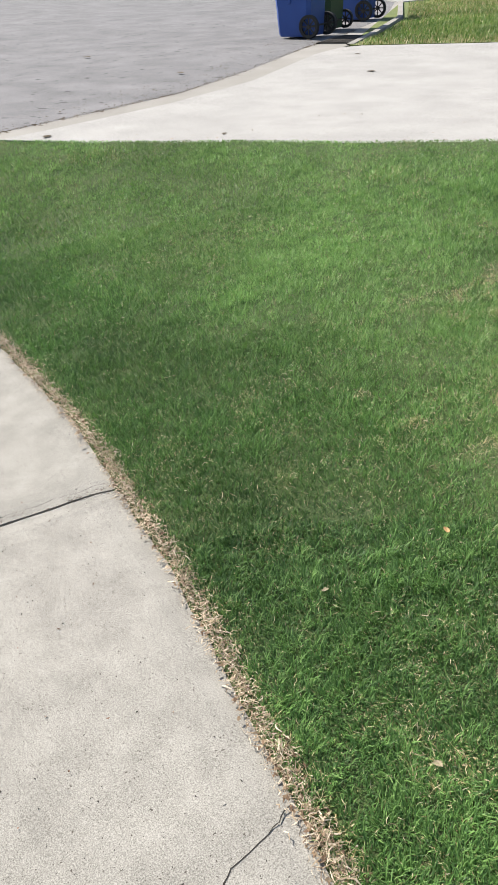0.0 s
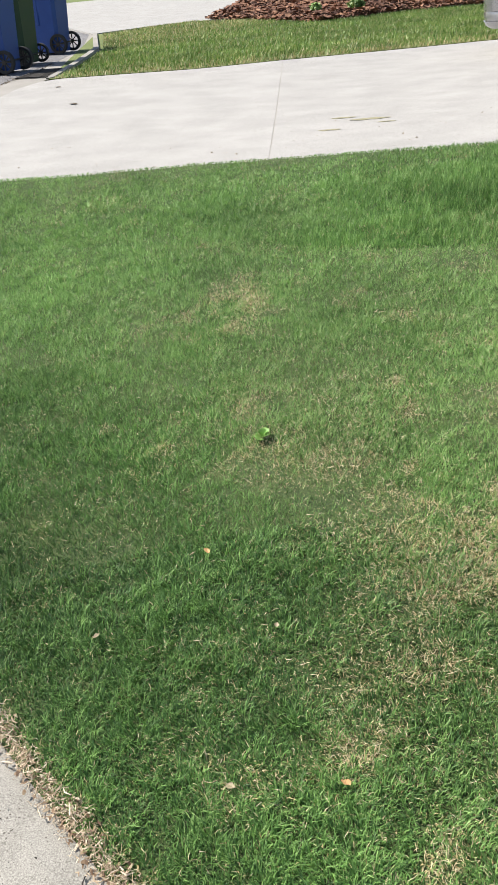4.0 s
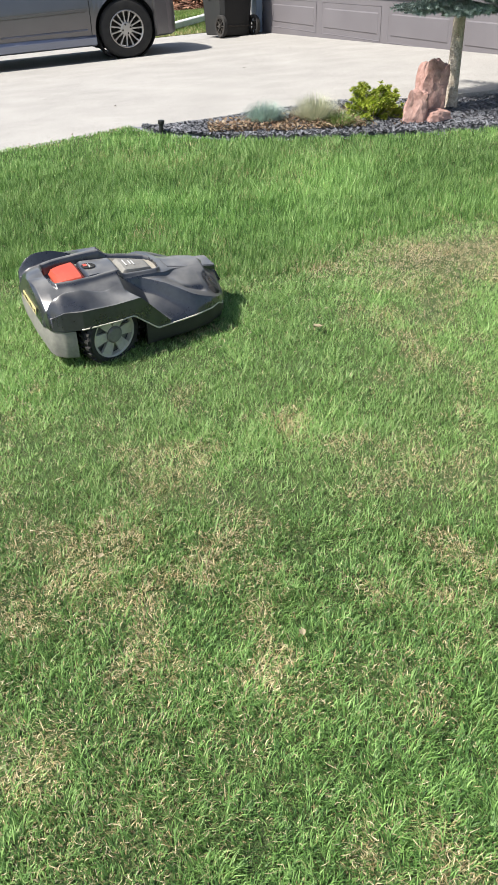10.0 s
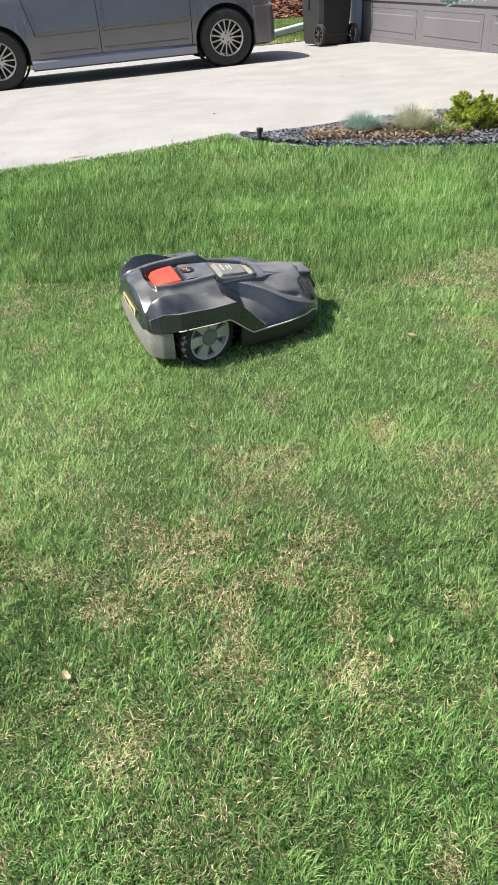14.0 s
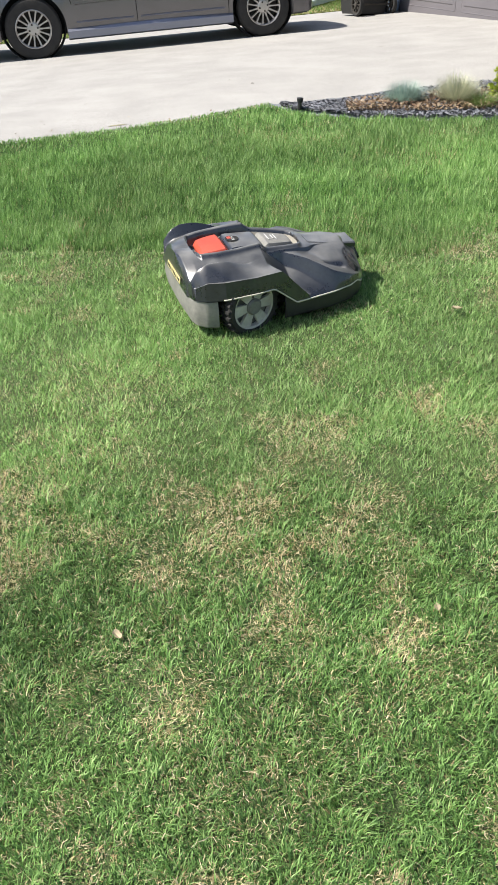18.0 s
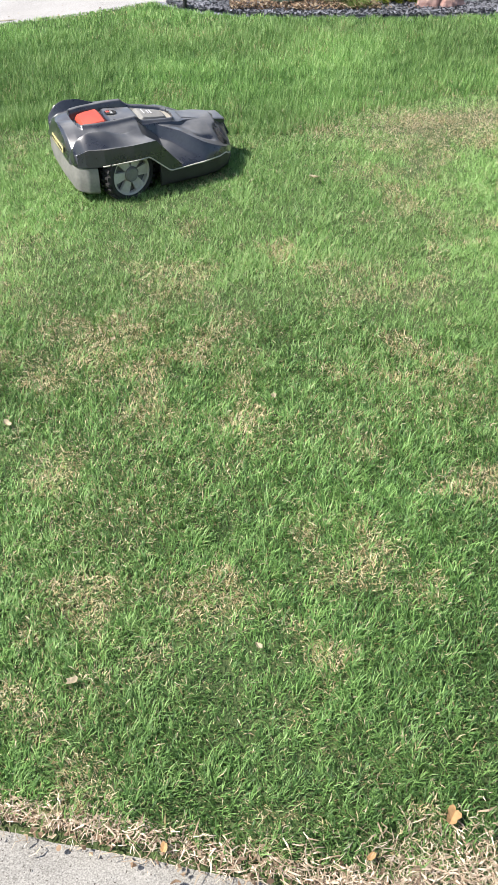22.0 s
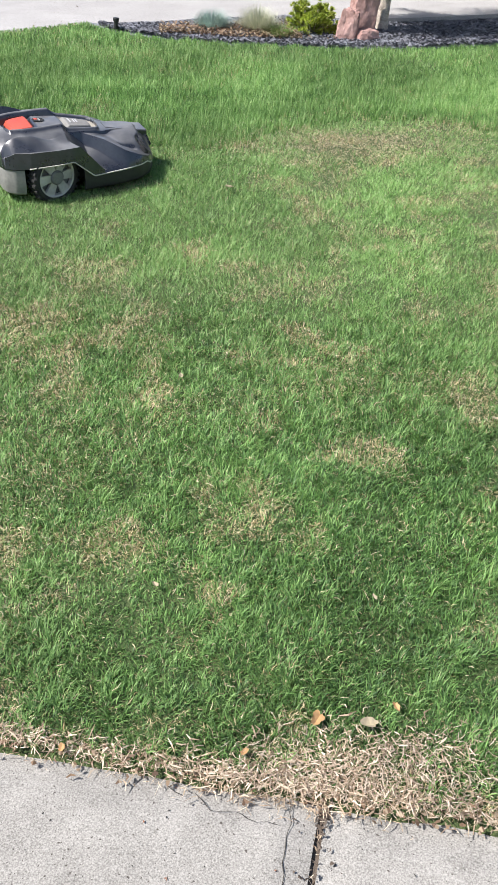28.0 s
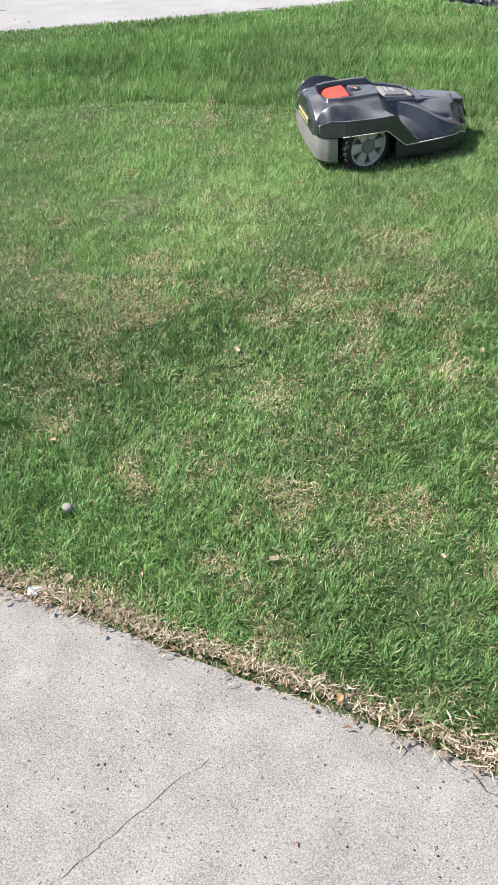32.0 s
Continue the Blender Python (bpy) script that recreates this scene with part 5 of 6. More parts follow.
def mower():
    top = empty("robot_mower", on_slope(-0.375, 2.885, 22, 0.012) @ Matrix.Diagonal((0.955, 0.965, 0.91, 1)), "dark grey robotic lawn mower with orange lid on the lawn", "lawn mower")
    xs = np.unique(np.concatenate([np.linspace(-0.235, 0.47, 220), np.linspace(0.47, 0.485, 5)]))
    vs = np.linspace(-1, 1, 201)
    bm = bmesh.new()
    rings = []
    for x in xs:
        w = float(HALF(x))
        ring = []
        zl = low_edge(x)
        wt = w - 0.006 * float(ease(0.20, 0.10, x)) - 0.003
        ring.append((x, -w + 0.004, zl))
        ring.append((x, -w - 0.001, zl + 0.004))
        for v in vs:
            ring.append((x, wt * v, max(shell_top(x, wt * v), zl + 0.010)))
        ring.append((x, w + 0.001, zl + 0.004))
        ring.append((x, w - 0.004, zl))
        rings.append([Vector(p) for p in ring])
    loft(bm, rings, caps=False, wrap=False)
    # front and back faces, down to the lower edge
    for end in (0, -1):
        up = rings[end]
        x = up[0].x
        out = 0.006 if end else -0.006
        n = len(up)
        fronts = [[Vector(p) for p in up], [Vector((p.x + out, p.y * 0.98, (p.z + low_edge(x)) / 2)) for p in up], [Vector((p.x + out, p.y * 0.97, low_edge(x))) for p in up]]
        loft(bm, fronts, caps=False, wrap=False)
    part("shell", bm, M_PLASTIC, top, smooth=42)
    # lower skirt: rear bumper and front apron, dusty
    def skirt(name, stations, zlo, zhi, label, inset=0.006, material=M_BLACKP):
        bm = bmesh.new()
        rings = []
        for x, s in stations:
            y = s * (float(HALF(x)) - inset)
            n = Vector((0, s, 0)) if -0.2 < x < 0.4 else Vector((1 if x > 0 else -1, s * 0.5, 0)).normalized()
            p = Vector((x, y, 0))
            hi = zhi(x) if callable(zhi) else zhi
            rings.append([p + Vector((0, 0, zlo + 0.012)) - n * 0.004, p + Vector((0, 0, (zlo + hi) / 2)) + n * 0.003, p + Vector((0, 0, hi)),
                          p + Vector((0, 0, hi)) - n * 0.012, p + Vector((0, 0, zlo)) - n * 0.02])
        loft(bm, rings)
        return part(name, bm, material, top, label, smooth=35)
    fx = [(x, -1) for x in np.linspace(0.108, 0.485, 34)] + [(0.489, 0.0)] + [(x, 1) for x in np.linspace(0.485, 0.108, 34)]
    skirt("front_skirt", fx, 0.038, lambda x: low_edge(x) + 0.004, "black lower skirt")
    rx = [(x, -1) for x in np.linspace(-0.150, -0.235, 12)] + [(-0.240, 0.0)] + [(x, 1) for x in np.linspace(-0.235, -0.150, 12)]
    skirt("rear_bumper", rx, 0.055, 0.172, "dusty grey rear bumper", 0.004, M_DUST)
    # the pale crease line along the flank
    for s in (-1, 1):
        bm = bmesh.new()
        pts = [Vector((x, s * (float(HALF(x)) + 0.001), low_edge(x) + 0.005)) for x in np.linspace(-0.13, 0.45, 60)]
        tube(bm, pts, 0.0030, 6)
        part("edge_bead", bm, M_HUB, top, "pale line along the shell's lower edge", smooth="all")
    # chassis
    bm = bmesh.new()
    box(bm, 0.13, 0, 0.115, 0.62, 0.36, 0.11, 0.02)
    part("chassis", bm, M_BLACK, top)
    # lids in the mouth
    def lid(name, x0, x1, rise, material, label, gap=0.016):
        bm = bmesh.new()
        rows = []
        for x in np.linspace(x0, x1, 18):
            m = max(float(MOUTH(x)) - gap, 0.02)
            dome = float(SPINE(x)) + rise - 0.006
            fall = 0.014 * max(float(ease(x0 + 0.012, x0, x)), float(ease(x1 - 0.012, x1, x)))
            rows.append([Vector((x, m * v, dome - 0.006 * v * v - 0.030 * float(ease(0.82, 1.0, abs(v))) - (0.02 if abs(v) == 1 else 0) - fall)) for v in np.linspace(-1, 1, 21)])
        loft(bm, rows, caps=False, wrap=False)
        for row in (rows[0], rows[-1]):
            loft(bm, [[p.copy() for p in row], [p - Vector((0, 0, 0.03)) for p in row]], caps=False, wrap=False)
        return part(name, bm, material, top, label, smooth=30)
    lid("stop_button", -0.146, -0.042, 0.020, M_ORANGE, "orange moulded stop panel", 0.014)
    cover = lid("keypad_cover", -0.038, 0.098, 0.015, M_PLASTIC, "dark keypad lid with round sticker")
    lid("display_lid", 0.101, 0.226, 0.011, M_PLASTIC_LOW, "dusty pale grey front lid")
    # dusty ledge round the lids
    bm = bmesh.new()
    rows = []
    path_ = [(x, -1) for x in np.linspace(-0.10, 0.246, 40)] + [(x, 1) for x in np.linspace(0.246, -0.10, 40)]
    for x, s in path_:
        m = float(MOUTH(x))
        rows.append([Vector((x, s * (m - 0.001), float(SPINE(x)) - 0.004)), Vector((x - 0.004, s * (m - 0.006), float(SPINE(x)) - 0.012)), Vector((x - 0.010, s * max(m - 0.016, 0.0), float(SPINE(x)) - 0.020))])
    loft(bm, rows, caps=False, wrap=False)
    part("lid_ledge", bm, M_LEDGE, top, "dusty beige ledge round the lids", smooth=30)
    # the round sticker with its word, and the bars of worn lettering
    up = lambda x, y: Vector((x, y, float(SPINE(x)) + 0.0105))
    def plate(name, x, y, sx, sy, material, parent, lift=0.0, round_=False, label=""):
        bm = bmesh.new()
        slope = math.degrees(math.atan2(float(SPINE(x - 0.01)) - float(SPINE(x + 0.01)), 0.02))
        m = Matrix.Translation(up(x, y) + Vector((0, 0, lift))) @ pose(0, 0, 0, 0, slope, 0)
        if round_:
            lathe(bm, [(sx, 0), (sx, 0.0012)], 20, m)
        else:
            box(bm, 0, 0, 0, sx, sy, 0.0012, 0, m)
        return part(name, bm, material, parent, label)
    plate("sticker", -0.008, 0.0, 0.026, 0.026, M_BLACK, cover, 0.0005, True, "round dark alarm sticker")
    plate("sticker_mark", -0.018, 0.010, 0.016, 0.020, M_ORANGE, cover, 0.0015)
    words = bpy.data.curves.new("word", "FONT")
    words.body, words.size, words.align_x = "Alarm", 0.017, "CENTER"
    tmp = new("word", words)
    bpy.context.view_layer.update()
    me = bpy.data.meshes.new_from_object(tmp)
    bpy.data.objects.remove(tmp)
    me.materials.append(M_WHITE)
    word = new("lettering", me)
    word.parent = cover
    word.matrix_local = Matrix.Translation(up(-0.001, 0) + Vector((0, 0, 0.003))) @ pose(0, 0, 0, 0, 3, 90)
    for k, (x, wd) in enumerate([(0.130, 0.056), (0.150, 0.036), (0.162, 0.044)]):
        plate("lettering_bar", x, 0.0, 0.0042, wd, M_SIDING, top, -0.0035)
    # nose plate with its badge
    bm = bmesh.new()
    m_nose = Matrix.Translation((0.480, 0, 0.150)) @ pose(0, 0, 0, 0, 66, 0)
    box(bm, 0, 0, 0, 0.062, 0.088, 0.022, 0.006, m_nose)
    nose = part("nose_plate", bm, M_BLACK, top, "black nose plate with pale badge")
    bm = bmesh.new()
    m_b = m_nose @ Matrix.Translation((0, 0, 0.0125))
    lathe(bm, [(0.021, 0), (0.021, 0.002), (0.016, 0.002), (0.016, 0)], 20, m_b, closed=True)
    for y in (-0.007, 0.007):
        box(bm, 0.0, y, 0.001, 0.018, 0.004, 0.002, 0, m_b)
    box(bm, 0.0, 0, 0.001, 0.004, 0.012, 0.002, 0, m_b)
    for y in (-0.012, 0, 0.012):
        box(bm, -0.025, y, 0.001, 0.010, 0.005, 0.002, 0, m_b)
    part("badge", bm, M_HUB, nose)
    # the flat visor over the nose
    bm = bmesh.new()
    rows = []
    for x in np.linspace(0.285, 0.474, 14):
        hw = 0.040 + 0.014 * float(ease(0.285, 0.36, x))
        zt = float(np.interp(x, (0.285, 0.474), (0.236, 0.207)))
        rows.append([Vector((x, -hw, zt - 0.020)), Vector((x, -hw, zt - 0.004)), Vector((x, -hw + 0.006, zt)), Vector((x, hw - 0.006, zt)), Vector((x, hw, zt - 0.004)), Vector((x, hw, zt - 0.020))])
    loft(bm, rows)
    part("nose_visor", bm, M_PLASTIC, top, "dusty grey visor over the nose", smooth=25)
    # lamp bowls
    for s in (-1, 1):
        bm = bmesh.new()
        z = shell_top(0.428, 0.122 * s)
        lathe(bm, [(0.047, 0.010), (0.044, 0.012), (0.036, 0.002), (0.018, -0.004), (0.004, -0.005)], 26,
              Matrix.Translation((0.428, s * 0.122, z - 0.012)) @ pose(0, 0, 0, s * -10, 46, 0) @ Matrix.Diagonal((0.74, 0.90, 1, 1)))
        part("lamp_bowl", bm, M_BLACKP, top, "dark oval lamp recess", smooth=40)
    # rear warning label
    bm = bmesh.new()
    m_l = Matrix.Translation((-0.2455, 0.0, 0.206)) @ pose(0, 0, 0, 0, -80, 0)
    box(bm, 0, -0.02, 0, 0.022, 0.180, 0.003, 0, m_l)
    tag = part("warning_label", bm, mat("label_yellow", (0.44, 0.38, 0.16), (0.54, 0.48, 0.24), 20, 0.5, bump=0), top, "yellow warning label with dark signs")
    for k in range(9):
        bm = bmesh.new()
        box(bm, 0, -0.096 + 0.019 * k, 0.002, 0.010, 0.007, 0.0025, 0, m_l)
        part("sign", bm, M_BLACK, tag)
    # rear wheels
    for s in (-1, 1):
        at = Matrix.Translation((-0.020, s * 0.226, 0.116)) @ pose(0, 0, 0, 90 if s < 0 else -90, 0, 20)
        bm = bmesh.new()
        lathe(bm, [(0.080, -0.03), (0.106, -0.03), (0.113, -0.02), (0.113, 0.02), (0.106, 0.03), (0.092, 0.03), (0.088, 0.02), (0.080, 0.0)], 40, at, closed=True)
        for k in range(26):
            a = 2 * math.pi * k / 26
            for side in (-1, 1):
                box(bm, 0.1145, 0, side * 0.016, 0.009, 0.012, 0.024, 0, at @ Matrix.Rotation(a + 0.12 * (side > 0), 4, "Z"))
        wheel = part("wheel", bm, M_TYRE, top, "drive wheel with lugged tyre", smooth=30)
        bm = bmesh.new()
        lathe(bm, [(0.080, 0.006), (0.089, 0.006), (0.090, 0.026), (0.082, 0.024)], 40, at, closed=True)
        for k in range(6):
            r = at @ Matrix.Rotation(2 * math.pi * k / 6, 4, "Z")
            lo = [(0.020, -0.014), (0.084, -0.024), (0.084, 0.024), (0.020, 0.014)]
            sp = bmesh.new()
            extrude_poly(sp, lo, 0.012, r @ Matrix.Translation((0, 0, 0.010)))
            part("spoke", sp, M_HUB, wheel)
        part("rim", bm, M_HUB, wheel, "dusty pale wheel rim", smooth=30)
        bm = bmesh.new()
        lathe(bm, [(0.086, -0.004), (0.086, 0.002)], 28, at)
        part("hub_back", bm, M_PLASTIC_LOW, wheel)
        bm = bmesh.new()
        lathe(bm, [(0.032, 0.008), (0.032, 0.028), (0.026, 0.034), (0.010, 0.034)], 24, at)
        part("hub_cap", bm, M_PLASTIC_LOW, wheel, smooth=30)
    return top


mower()

# ---- grass ----
rng = np.random.default_rng(7)


def smooth_noise(x, y, scale, seed):
    """Value noise in numpy, 0 to 1."""
    g = np.random.default_rng(seed).random((64, 64))
    u, v = np.asarray(x) * scale + 31.3, np.asarray(y) * scale + 17.7
    i, j = np.floor(u).astype(int), np.floor(v).astype(int)
    fu, fv = u - i, v - j
    fu, fv = fu * fu * (3 - 2 * fu), fv * fv * (3 - 2 * fv)
    a, b, c, d = g[i % 64, j % 64], g[(i + 1) % 64, j % 64], g[i % 64, (j + 1) % 64], g[(i + 1) % 64, (j + 1) % 64]
    return (a * (1 - fu) + b * fu) * (1 - fv) + (c * (1 - fu) + d * fu) * fv


def blob(x, y, cx, cy, rx, ry):
    return np.exp(-(((x - cx) / rx) ** 2 + ((y - cy) / ry) ** 2))


def dryness(x, y):
    """Share of straw among the blades."""
    n = 0.30 * smooth_noise(x, y, 2.1, 3) + 0.40 * smooth_noise(x, y, 6.5, 4) + 0.30 * smooth_noise(x, y, 15.0, 5)
    d = 0.10 + 0.95 * np.clip((n - 0.50) / 0.20, 0, 1) ** 1.3
    lush = np.clip((-0.6 - x) / 0.7, 0, 1) * np.clip((1.8 - y) / 0.6, 0, 1)
    d *= 1 - 0.80 * lush
    tall = (y > MOW(x)) | (x < -2.8)
    d = np.where(tall, d * 0.30, d)
    d += 0.52 * blob(x, y, 1.10, 3.32, 0.48, 0.16) + 0.45 * blob(x, y, 1.6, 3.6, 0.25, 0.12)
    d += 0.5 * blob(x, y, 0.67, 1.30, 0.16, 0.10) + 0.35 * blob(x, y, 1.0, 1.25, 0.15, 0.1)
    for cx, cy, r in ((0.17, 1.18, 0.12), (0.36, 1.2, 0.1), (-0.15, 1.19, 0.12), (-0.67, 2.24, 0.18), (-0.87, 2.28, 0.2), (-0.48, 1.17, 0.13), (-0.68, 1.96, 0.15),
                      (-0.91, 0.87, 0.12), (-0.2, 0.42, 0.07), (0.43, 1.45, 0.12), (-1.75, 2.0, 0.35), (-0.2, 0.9, 0.2)):
        d += 0.33 * blob(x, y, cx, cy, r, r * 0.8)
    d += 0.13 * blob(x, y, -0.7, 1.6, 0.8, 0.55)
    line_dry = np.exp(-((y - MOW(x) + 0.10) / 0.07) ** 2)
    d += 0.22 * line_dry * smooth_noise(x, y, 3.0, 8)
    near_edge = np.clip(1 - (y - WALK_EDGE(x)) / 0.09, 0, 1)
    d += 0.55 * near_edge
    return np.clip(d, 0.0, 0.92)


MOW = line([(-8, 2.0), (-5.5, 2.72), (-4.1, 3.12), (-2.4, 3.2), (-1.5, 3.42), (0.0, 3.27), (0.45, 3.28), (0.75, 3.52), (1.1, 3.66), (1.5, 3.70), (1.9, 3.52), (6, 3.9)])


def blades(name, px, py, pz, h, w, lean, tone, bent, material, label):
    """Blades bent over by lean: a quad and a tip each where bent, a plain sliver further off."""
    n = len(px)
    a = rng.random(n) * 2 * np.pi
    b = 9.0 * smooth_noise(px, py, 14.0, 51) + 5.0 * smooth_noise(px, py, 37.0, 52) + np.where(bent, 1.3, 2.2) * rng.standard_normal(n)
    a = np.where(rng.random(n) < 0.75, b + np.pi / 2 + 0.5 * rng.standard_normal(n), a)
    dx, dy = np.cos(a) * w / 2, np.sin(a) * w / 2
    lx, ly = np.cos(b) * lean * h, np.sin(b) * lean * h
    up = h * np.sqrt(np.clip(1 - lean ** 2, 0.03, 1))
    foot = [np.stack([px - dx, py - dy, pz - 0.004], 1), np.stack([px + dx, py + dy, pz - 0.004], 1)]
    mid = [np.stack([px + s * dx * 0.85 + lx * 0.38, py + s * dy * 0.85 + ly * 0.38, pz + up * 0.66], 1) for s in (1, -1)]
    tip = np.stack([px + lx, py + ly, pz + up], 1)
    near = np.stack(foot + mid + [tip], 1)[bent]
    far = np.stack(foot + [tip], 1)[~bent]
    nn, nf = len(near), len(far)
    me = bpy.data.meshes.new(name)
    me.vertices.add(5 * nn + 3 * nf)
    me.vertices.foreach_set("co", np.concatenate([near.reshape(-1, 3), far.reshape(-1, 3)]).astype(np.float32).ravel())
    me.loops.add(7 * nn + 3 * nf)
    idx = np.concatenate([(np.arange(nn)[:, None] * 5 + np.array([0, 1, 2, 3, 3, 2, 4])).ravel(), 5 * nn + np.arange(3 * nf)])
    me.loops.foreach_set("vertex_index", idx.astype(np.int32))
    me.polygons.add(2 * nn + nf)
    start = np.concatenate([(np.arange(nn)[:, None] * 7 + np.array([0, 4])).ravel(), 7 * nn + 3 * np.arange(nf)])
    me.polygons.foreach_set("loop_start", start.astype(np.int32))
    me.update(calc_edges=True)
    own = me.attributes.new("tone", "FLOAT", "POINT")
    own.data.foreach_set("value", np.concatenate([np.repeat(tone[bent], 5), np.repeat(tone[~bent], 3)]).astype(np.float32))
    me.materials.append(material)
    return tagged(new(name, me), label, "grass", kind="stuff")


def lawn_points():
    xs, ys = [], []
    # rings of falling density round the stretch of walk
    for r0, r1, dens in ((0.0, 2.3, 84000), (2.3, 3.7, 64000), (3.7, 5.4, 46000), (5.4, 9.0, 24000)):
        k = int(dens * math.pi * (r1 * r1 - r0 * r0))
        r = np.sqrt(rng.random(k) * (r1 * r1 - r0 * r0) + r0 * r0)
        a = rng.random(k) * 2 * np.pi
        x, y = -0.15 + r * np.cos(a), -0.5 + r * np.sin(a)
        bearing = np.degrees(np.arctan2(-(x + 0.15), y + 0.9))
        ok = (y > WALK_EDGE(x) + 0.012) & (y < LAWN_EDGE(x) - np.where(x < -0.4, 0.025, 0.01)) & (bearing > -np.where(r1 < 3, 58, 34)) & (bearing < 80) & (x > -7.2) & (x < 5.5)
        xs.append(x[ok])
        ys.append(y[ok])
    # a thinner stand on the garage side
    x, y = 0.5 + 5.0 * rng.random(100000), -1.2 + 7.2 * rng.random(100000)
    bearing = np.degrees(np.arctan2(-(x + 0.15), y + 0.9))
    r = np.hypot(x + 0.15, y + 0.5)
    ok = (y > WALK_EDGE(x) + 0.012) & (y < LAWN_EDGE(x) - 0.02) & (bearing < np.where(r < 2.3, -58, -34))
    xs.append(x[ok])
    ys.append(y[ok])
    return np.concatenate(xs), np.concatenate(ys)


def grow():
    x, y = lawn_points()
    thin = smooth_noise(x, y, 5.0, 12)
    near_edge = np.clip(1 - (y - WALK_EDGE(x)) / 0.10, 0, 1)
    keep = rng.random(len(x)) < (0.60 + 0.55 * thin) * (1 - 0.55 * near_edge * (0.4 + 0.6 * smooth_noise(x, y, 9, 14)))
    keep &= rng.random(len(x)) > 0.8 * blob(x, y, 0.50, 0.02, 0.22, 0.09)
    x, y = x[keep], y[keep]
    n = len(x)
    r = np.hypot(x + 0.15, y + 0.5)
    d = dryness(x, y)
    dry = rng.random(n) < d * 0.78 + 0.25 * blob(x, y, 1.10, 3.32, 0.48, 0.16)
    tall = (y > MOW(x) + 0.05 * (smooth_noise(x, y, 8, 6) - 0.5)) * np.clip((x + 3.2) / 1.2, 0.15, 1)
    lush = smooth_noise(x, y, 1.5, 9)
    h = (0.023 + 0.008 * lush + 0.012 * tall) * (0.5 + 0.8 * rng.random(n))
    tuft = smooth_noise(x, y, 13.0, 10)
    clump = smooth_noise(x * 0.8 + y * 0.6, y * 0.8 - x * 0.6, 36.0, 16)
    h *= (0.75 + 0.5 * tuft) * (0.60 + 0.8 * clump)
    h = np.where(dry, h * 0.75, h)
    h *= np.where(x < -0.25, 0.40 + 0.60 * np.clip((LAWN_EDGE(x) - 0.03 - y) / 0.5, 0, 1), 0.55 + 0.45 * np.clip((LAWN_EDGE(x) - y) / 0.3, 0, 1))
    h *= 1 - 0.30 * blob(x, y, 1.10, 3.32, 0.5, 0.2)
    bent = r < 2.3
    w = (0.0016 + 0.0017 * rng.random(n)) * np.where(bent, 1.0, 1.32 + 0.24 * np.clip(r - 3.6, 0, 5))
    side = np.degrees(np.arctan2(x + 0.15, y + 0.9)) > np.where(r < 2.3, 58, 34)
    w = np.where(side, w * 3.2, w)
    lean = np.clip(0.42 + 0.60 * rng.random(n) ** 0.8, 0, 0.98)
    lean = np.where(dry, np.clip(lean + 0.25, 0, 0.98), lean) * (1 - 0.45 * tall)
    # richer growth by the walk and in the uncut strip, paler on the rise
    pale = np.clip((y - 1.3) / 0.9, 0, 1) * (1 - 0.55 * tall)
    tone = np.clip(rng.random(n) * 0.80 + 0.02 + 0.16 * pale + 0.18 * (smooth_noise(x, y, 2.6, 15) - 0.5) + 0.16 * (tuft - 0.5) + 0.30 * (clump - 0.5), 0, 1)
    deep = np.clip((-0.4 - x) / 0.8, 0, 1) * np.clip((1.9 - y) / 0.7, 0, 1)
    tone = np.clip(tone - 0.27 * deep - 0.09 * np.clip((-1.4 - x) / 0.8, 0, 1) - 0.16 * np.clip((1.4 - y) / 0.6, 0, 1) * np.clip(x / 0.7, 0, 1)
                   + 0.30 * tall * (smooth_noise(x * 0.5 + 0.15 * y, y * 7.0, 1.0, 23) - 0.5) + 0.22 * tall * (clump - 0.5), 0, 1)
    z = lawn_z(x, y)
    g = ~dry
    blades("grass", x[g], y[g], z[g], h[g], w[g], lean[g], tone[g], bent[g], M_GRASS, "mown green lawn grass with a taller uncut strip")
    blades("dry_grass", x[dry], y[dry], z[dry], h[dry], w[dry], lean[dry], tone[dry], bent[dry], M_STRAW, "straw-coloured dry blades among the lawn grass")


def lying(name, x, y, z, length, width, material, label, tilt=0.25, kind="stuff"):
    """Flat slivers lying about."""
    n = len(x)
    a = rng.random(n) * 2 * np.pi
    t = (rng.random(n) - 0.5) * 2 * tilt
    bend = 0.9 * rng.standard_normal(n)
    sag = np.abs(rng.standard_normal(n)) * length * 0.10
    roll = (rng.random(n) - 0.5) * width * 0.8
    dz = np.sin(t) * length / 2
    half = length / 2
    co = np.empty((n, 2, 4, 3), np.float32)
    for piece_, s in ((0, -1), (1, 1)):
        b = a + s * bend * 0.5
        ux, uy = np.cos(b) * half * s, np.sin(b) * half * s
        for k, (far, q) in enumerate(((0, -1), (1, -0.45), (1, 0.45), (0, 1))):
            c = np.where(far, b, a)
            vx, vy = -np.sin(c) * width / 2, np.cos(c) * width / 2
            co[:, piece_, k] = np.stack([x + far * ux + q * vx, y + far * uy + q * vy, z + np.abs(dz) + far * s * dz + (1 - far) * sag + q * roll + 0.002], 1)
    ob = mass(name, co.reshape(-1, 3), 4, material)
    return tagged(ob, label, "litter", kind=kind)


grow()


